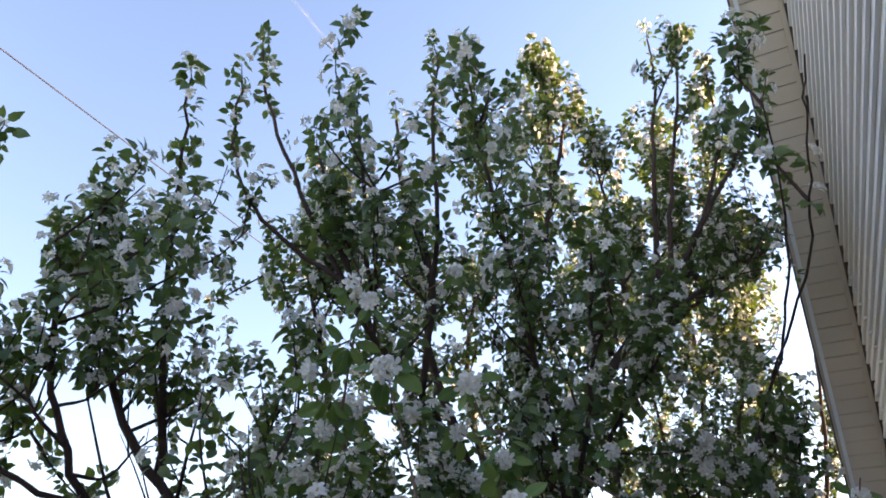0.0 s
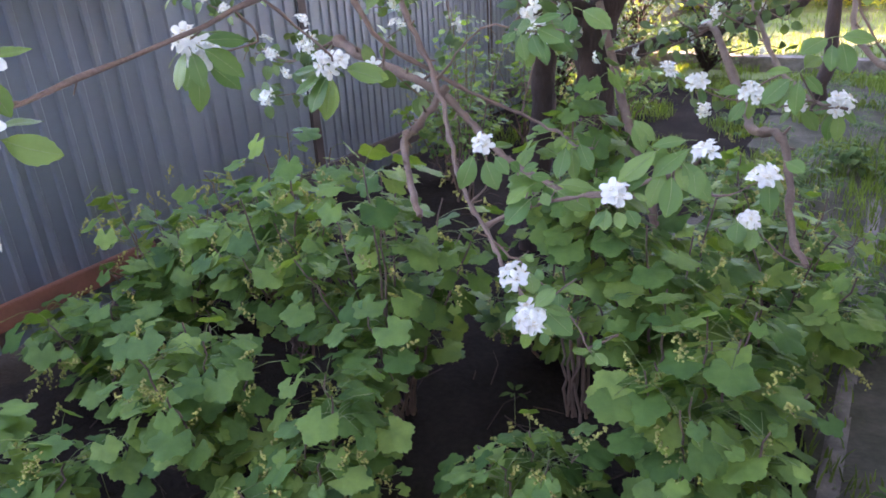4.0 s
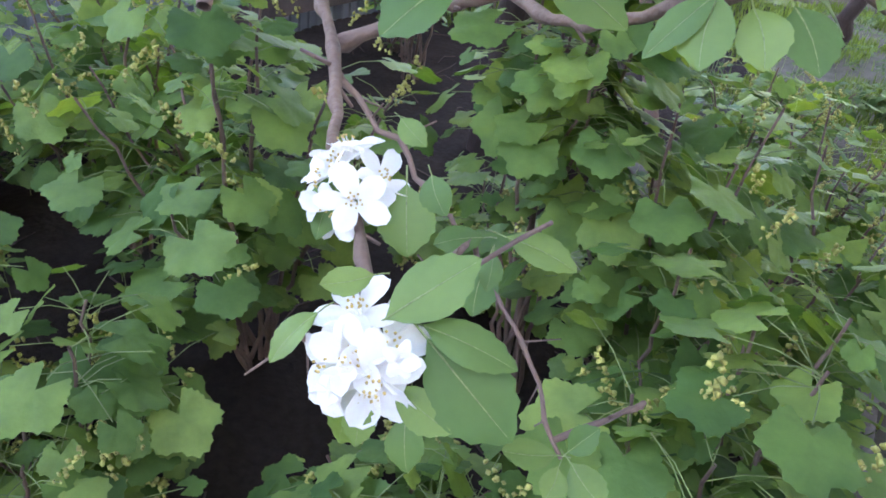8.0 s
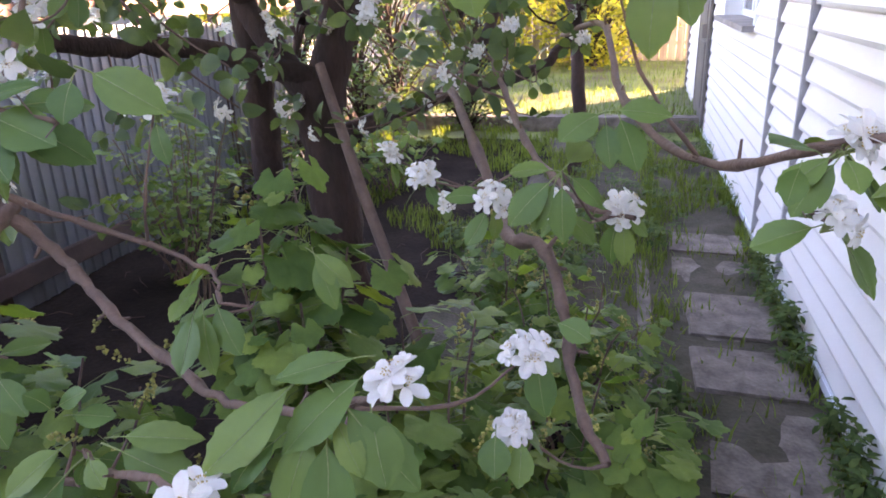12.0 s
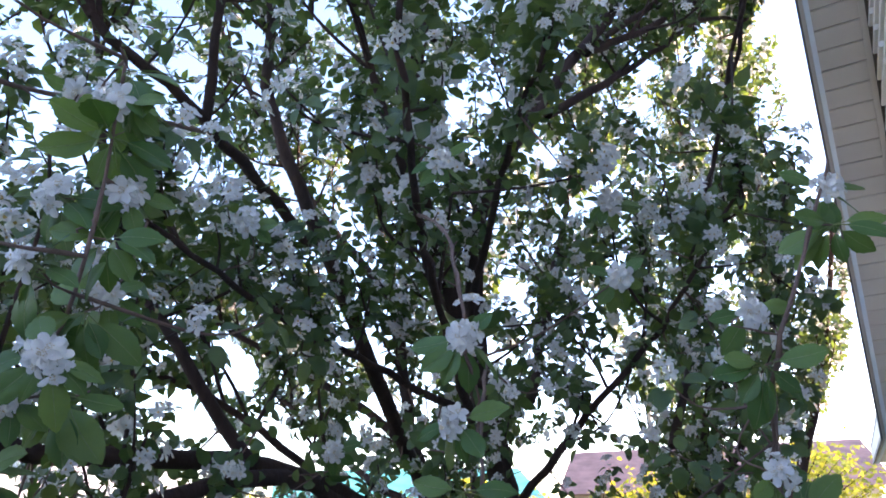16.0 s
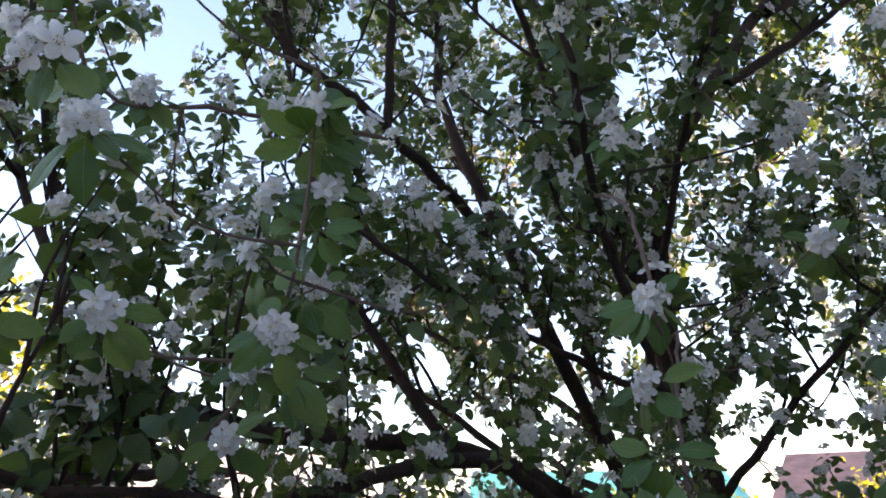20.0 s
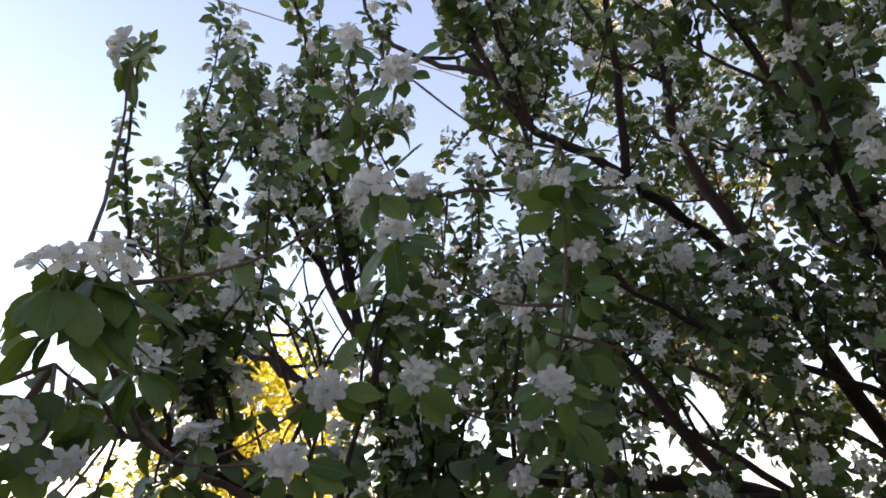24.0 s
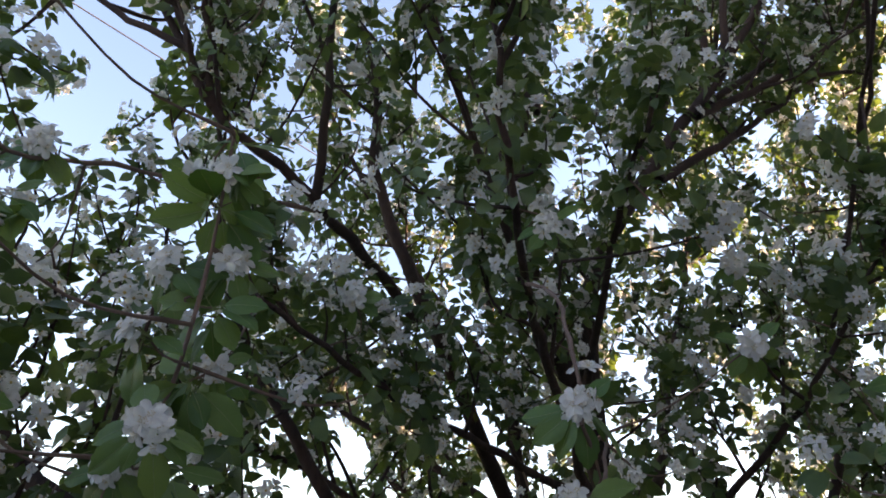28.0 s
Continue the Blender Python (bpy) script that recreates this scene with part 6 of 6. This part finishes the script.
far_tree(-9.9, 1.1, 4.7, 1.75, clumps=280, base=0.22)
far_tree(-11.2, 3.9, 2.0, 1.3)
far_tree(-9.5, 9.0, 2.2, 1.4, name="shrub", label="sunlit yellow-green shrub beyond the fence", base=0.08)
far_tree(3.4, 17.0, 4.0, 2.2)
far_tree(-6.5, 12.5, 2.4, 1.5)
far_tree(-2.6, 13.0, 2.4, 1.5, name="shrub", label="sunlit yellow-green shrub behind the lawn", base=0.08)
far_tree(-0.4, 13.8, 2.8, 1.5, name="shrub", label="sunlit yellow-green shrub behind the lawn", base=0.08)
far_tree(-4.6, 10.5, 2.0, 1.2, name="shrub", label="sunlit yellow-green shrub behind the lawn", base=0.08)

for sx, sy, sh, sr in ((-2.5, 5.5, 1.5, 0.5), (-2.45, 6.7, 1.7, 0.55), (-1.5, 7.5, 1.5, 0.6), (-2.5, 8.0, 1.9, 0.6)):
    far_tree(sx, sy, sh, sr, 0.03, "shrub", "leafy yellow-green shrub beside the metal fence", "leaf", 70, 0.055, 0.1)


def second_apple():
    """A second blossoming apple tree farther along, whose crown stands in the sun."""
    global tree
    r = random.Random(77)
    foot = Vector((-0.25, 6.1, 0))
    wood = []
    t = empty("apple_tree", foot.x, foot.y, 0)
    tagged(t, "second apple tree in blossom, its crown lit by low sun", "tree")

    def lb(points, r0, r1, name="limb"):
        line = smooth_line([Vector(p) + foot for p in points], 6, 0.015, r)
        rad = np.linspace(r0, r1, len(line))
        v, f = tube_arrays(line, rad, 8, 0.06, r)
        ob = part(name, raw(name, [tuple(p) for p in v], f, True, ["bark"]), None, t)
        ob.location = -foot
        if name == "limb":
            wood.append((line, rad))

    lb([(0, 0, -0.1), (0.03, 0, 0.6), (-0.02, 0.05, 1.5)], 0.065, 0.05, "trunk")
    lb([(-0.02, 0.05, 1.4), (0.4, -0.1, 2.4), (0.8, -0.3, 3.6), (1.05, -0.4, 5.0)], 0.05, 0.01)
    lb([(-0.02, 0.05, 1.4), (0.1, 0.2, 2.6), (0.3, 0.1, 4.0), (0.4, 0.0, 5.9)], 0.055, 0.01)
    lb([(-0.02, 0.05, 1.4), (-0.4, 0.0, 2.5), (-0.6, -0.2, 3.8), (-0.7, -0.3, 5.4)], 0.05, 0.01)
    lb([(0.3, -0.05, 2.2), (0.7, 0.5, 3.2), (1.1, 0.8, 4.4)], 0.035, 0.01)
    lb([(0.1, 0.1, 2.4), (0.3, -0.5, 3.4), (0.45, -0.8, 4.6), (0.5, -0.9, 6.0)], 0.035, 0.01)
    lb([(-0.3, 0.0, 2.3), (-0.2, -0.6, 3.6), (-0.1, -0.9, 4.8), (-0.1, -1.0, 6.2)], 0.035, 0.01)
    lb([(-0.2, 0.0, 2.0), (-0.9, 0.4, 3.0), (-1.4, 0.6, 4.4)], 0.035, 0.01)
    tw, sp = grow(wood, foot, r, 5.5, 1.7)
    cr, fl = dress(sp, r, 0.6)
    for nm, bt, mats in (("twig_work", tw, ["bark"]), ("crown", cr, ["leaf"]), ("blossom", fl, ["leaf", "petal", "stamen"])):
        ob = part(nm, bt.mesh(nm, mats), None, t)
        ob.location = -foot
        tagged(ob, kind="stuff")


second_apple()


def far_fence():
    fn = empty("plank_fence", 0, 14.6, 0)
    tagged(fn, "old grey plank fence behind the lawn", "fence", kind="structure")
    x = -6.0
    while x < 9:
        h = 1.35 + far_rng.uniform(-0.05, 0.05)
        part("plank", box(x, x + 0.14, -0.012, 0.012, 0.08, h, 0.004), "planks", fn)
        x += 0.155
    part("rail", box(-6, 9, 0.014, 0.06, 0.4, 0.48), "planks", fn)
    part("rail", box(-6, 9, 0.014, 0.06, 1.05, 1.13), "planks", fn)


far_fence()


def far_house(x, y, w, d, h, roof_h, wall_mat, roof_mat, label, turn=0.0):
    t = empty("neighbour_house", x, y, 0)
    t.rotation_euler = (0, 0, turn)
    tagged(t, label, "house")
    part("wall", box(-w / 2, w / 2, -d / 2, d / 2, -0.05, h, 0.01), wall_mat, t)
    bm = bmesh.new()
    e = 0.35
    a = [bm.verts.new(p) for p in ((-w / 2 - e, -d / 2 - e, h), (w / 2 + e, -d / 2 - e, h), (w / 2 + e, d / 2 + e, h), (-w / 2 - e, d / 2 + e, h))]
    b = [bm.verts.new(p) for p in ((-w / 2 - e, 0, h + roof_h), (w / 2 + e, 0, h + roof_h))]
    for fc in ((a[0], a[1], b[1], b[0]), (a[2], a[3], b[0], b[1]), (a[1], a[2], b[1]), (a[3], a[0], b[0]), (a[3], a[2], a[1], a[0])):
        bm.faces.new(fc)
    part("roof", bm, roof_mat, t)
    for k in range(3):
        wx = -w / 2 + w * (k + 0.5) / 3
        win = part("window", box(wx - 0.45, wx + 0.45, -d / 2 - 0.03, -d / 2 + 0.01, 0.9, h - 0.5, 0.01), "trim", t)
        part("pane", box(wx - 0.37, wx + 0.37, -d / 2 - 0.036, -d / 2 - 0.031, 0.98, h - 0.58), "glass", win)


far_house(-16.5, 7.5, 9, 6, 2.3, 1.2, "plaster", "soffit", "neighbour's cream plastered house beyond the fence", radians(70))
far_house(-12, 19, 7, 5, 2.2, 1.1, "plaster", "roof_teal", "small peach house with a pale green roof", radians(40))
far_house(-3.5, 24, 8, 6, 2.4, 1.4, "plaster", "roof_red", "plastered house with a red-brown roof", radians(10))

for yy in (-34, 44):
    pole = empty("utility_pole", -9.85, yy, 0)
    tagged(pole, "tall grey wooden utility pole", "pole")
    v, f = tube_arrays([(0, 0, -0.2), (0, 0, 5), (0, 0, 11.25)], [0.16, 0.14, 0.1], 10)
    part("shaft", raw("shaft", [tuple(p) for p in v], f, True, ["planks"]), None, pole)
cable = empty("power_cable", -9.85, 5, 11)
tagged(cable, "thin black overhead cable between two poles", "cable")
v, f = tube_arrays(smooth_line([(0, -39, 0.2), (0, -20, 0.02), (0, 0, -0.08), (0, 20, 0.02), (0, 39, 0.2)], 6), [0.014] * 25, 5)
part("wire", raw("wire", [tuple(p) for p in v], f, True, ["cable"]), None, cable)

# a long vapour trail high over the yard
vapour = material("vapour", (0.85, 0.85, 0.87), 1.0, scale=0.01, fine=0.05, vary=0.1, bump=0)
vn, vl = vapour.node_tree.nodes, vapour.node_tree.links
veil, clear = vn.new("ShaderNodeMixShader"), vn.new("ShaderNodeBsdfTransparent")
veil.inputs[0].default_value = 0.07
vl.new(clear.outputs[0], veil.inputs[1])
vl.new(vn["Principled BSDF"].outputs[0], veil.inputs[2])
vl.new(veil.outputs[0], vn["Material Output"].inputs[0])
M["vapour"] = vapour
v, f = tube_arrays(smooth_line([(-1222, 60, 2000), (-1210, 420, 2000), (-1166, 1150, 2000), (-1160, 1600, 2000)], 8, 1.2, far_rng), [3.2 + 1.6 * math.sin(k * 1.7) ** 2 for k in range(25)], 6)
tagged(part("vapour_trail", raw("vapour_trail", [tuple(p) for p in v], f, True, ["vapour"]), None), "thin faint white vapour trail across the sky", "vapour trail", kind="structure")
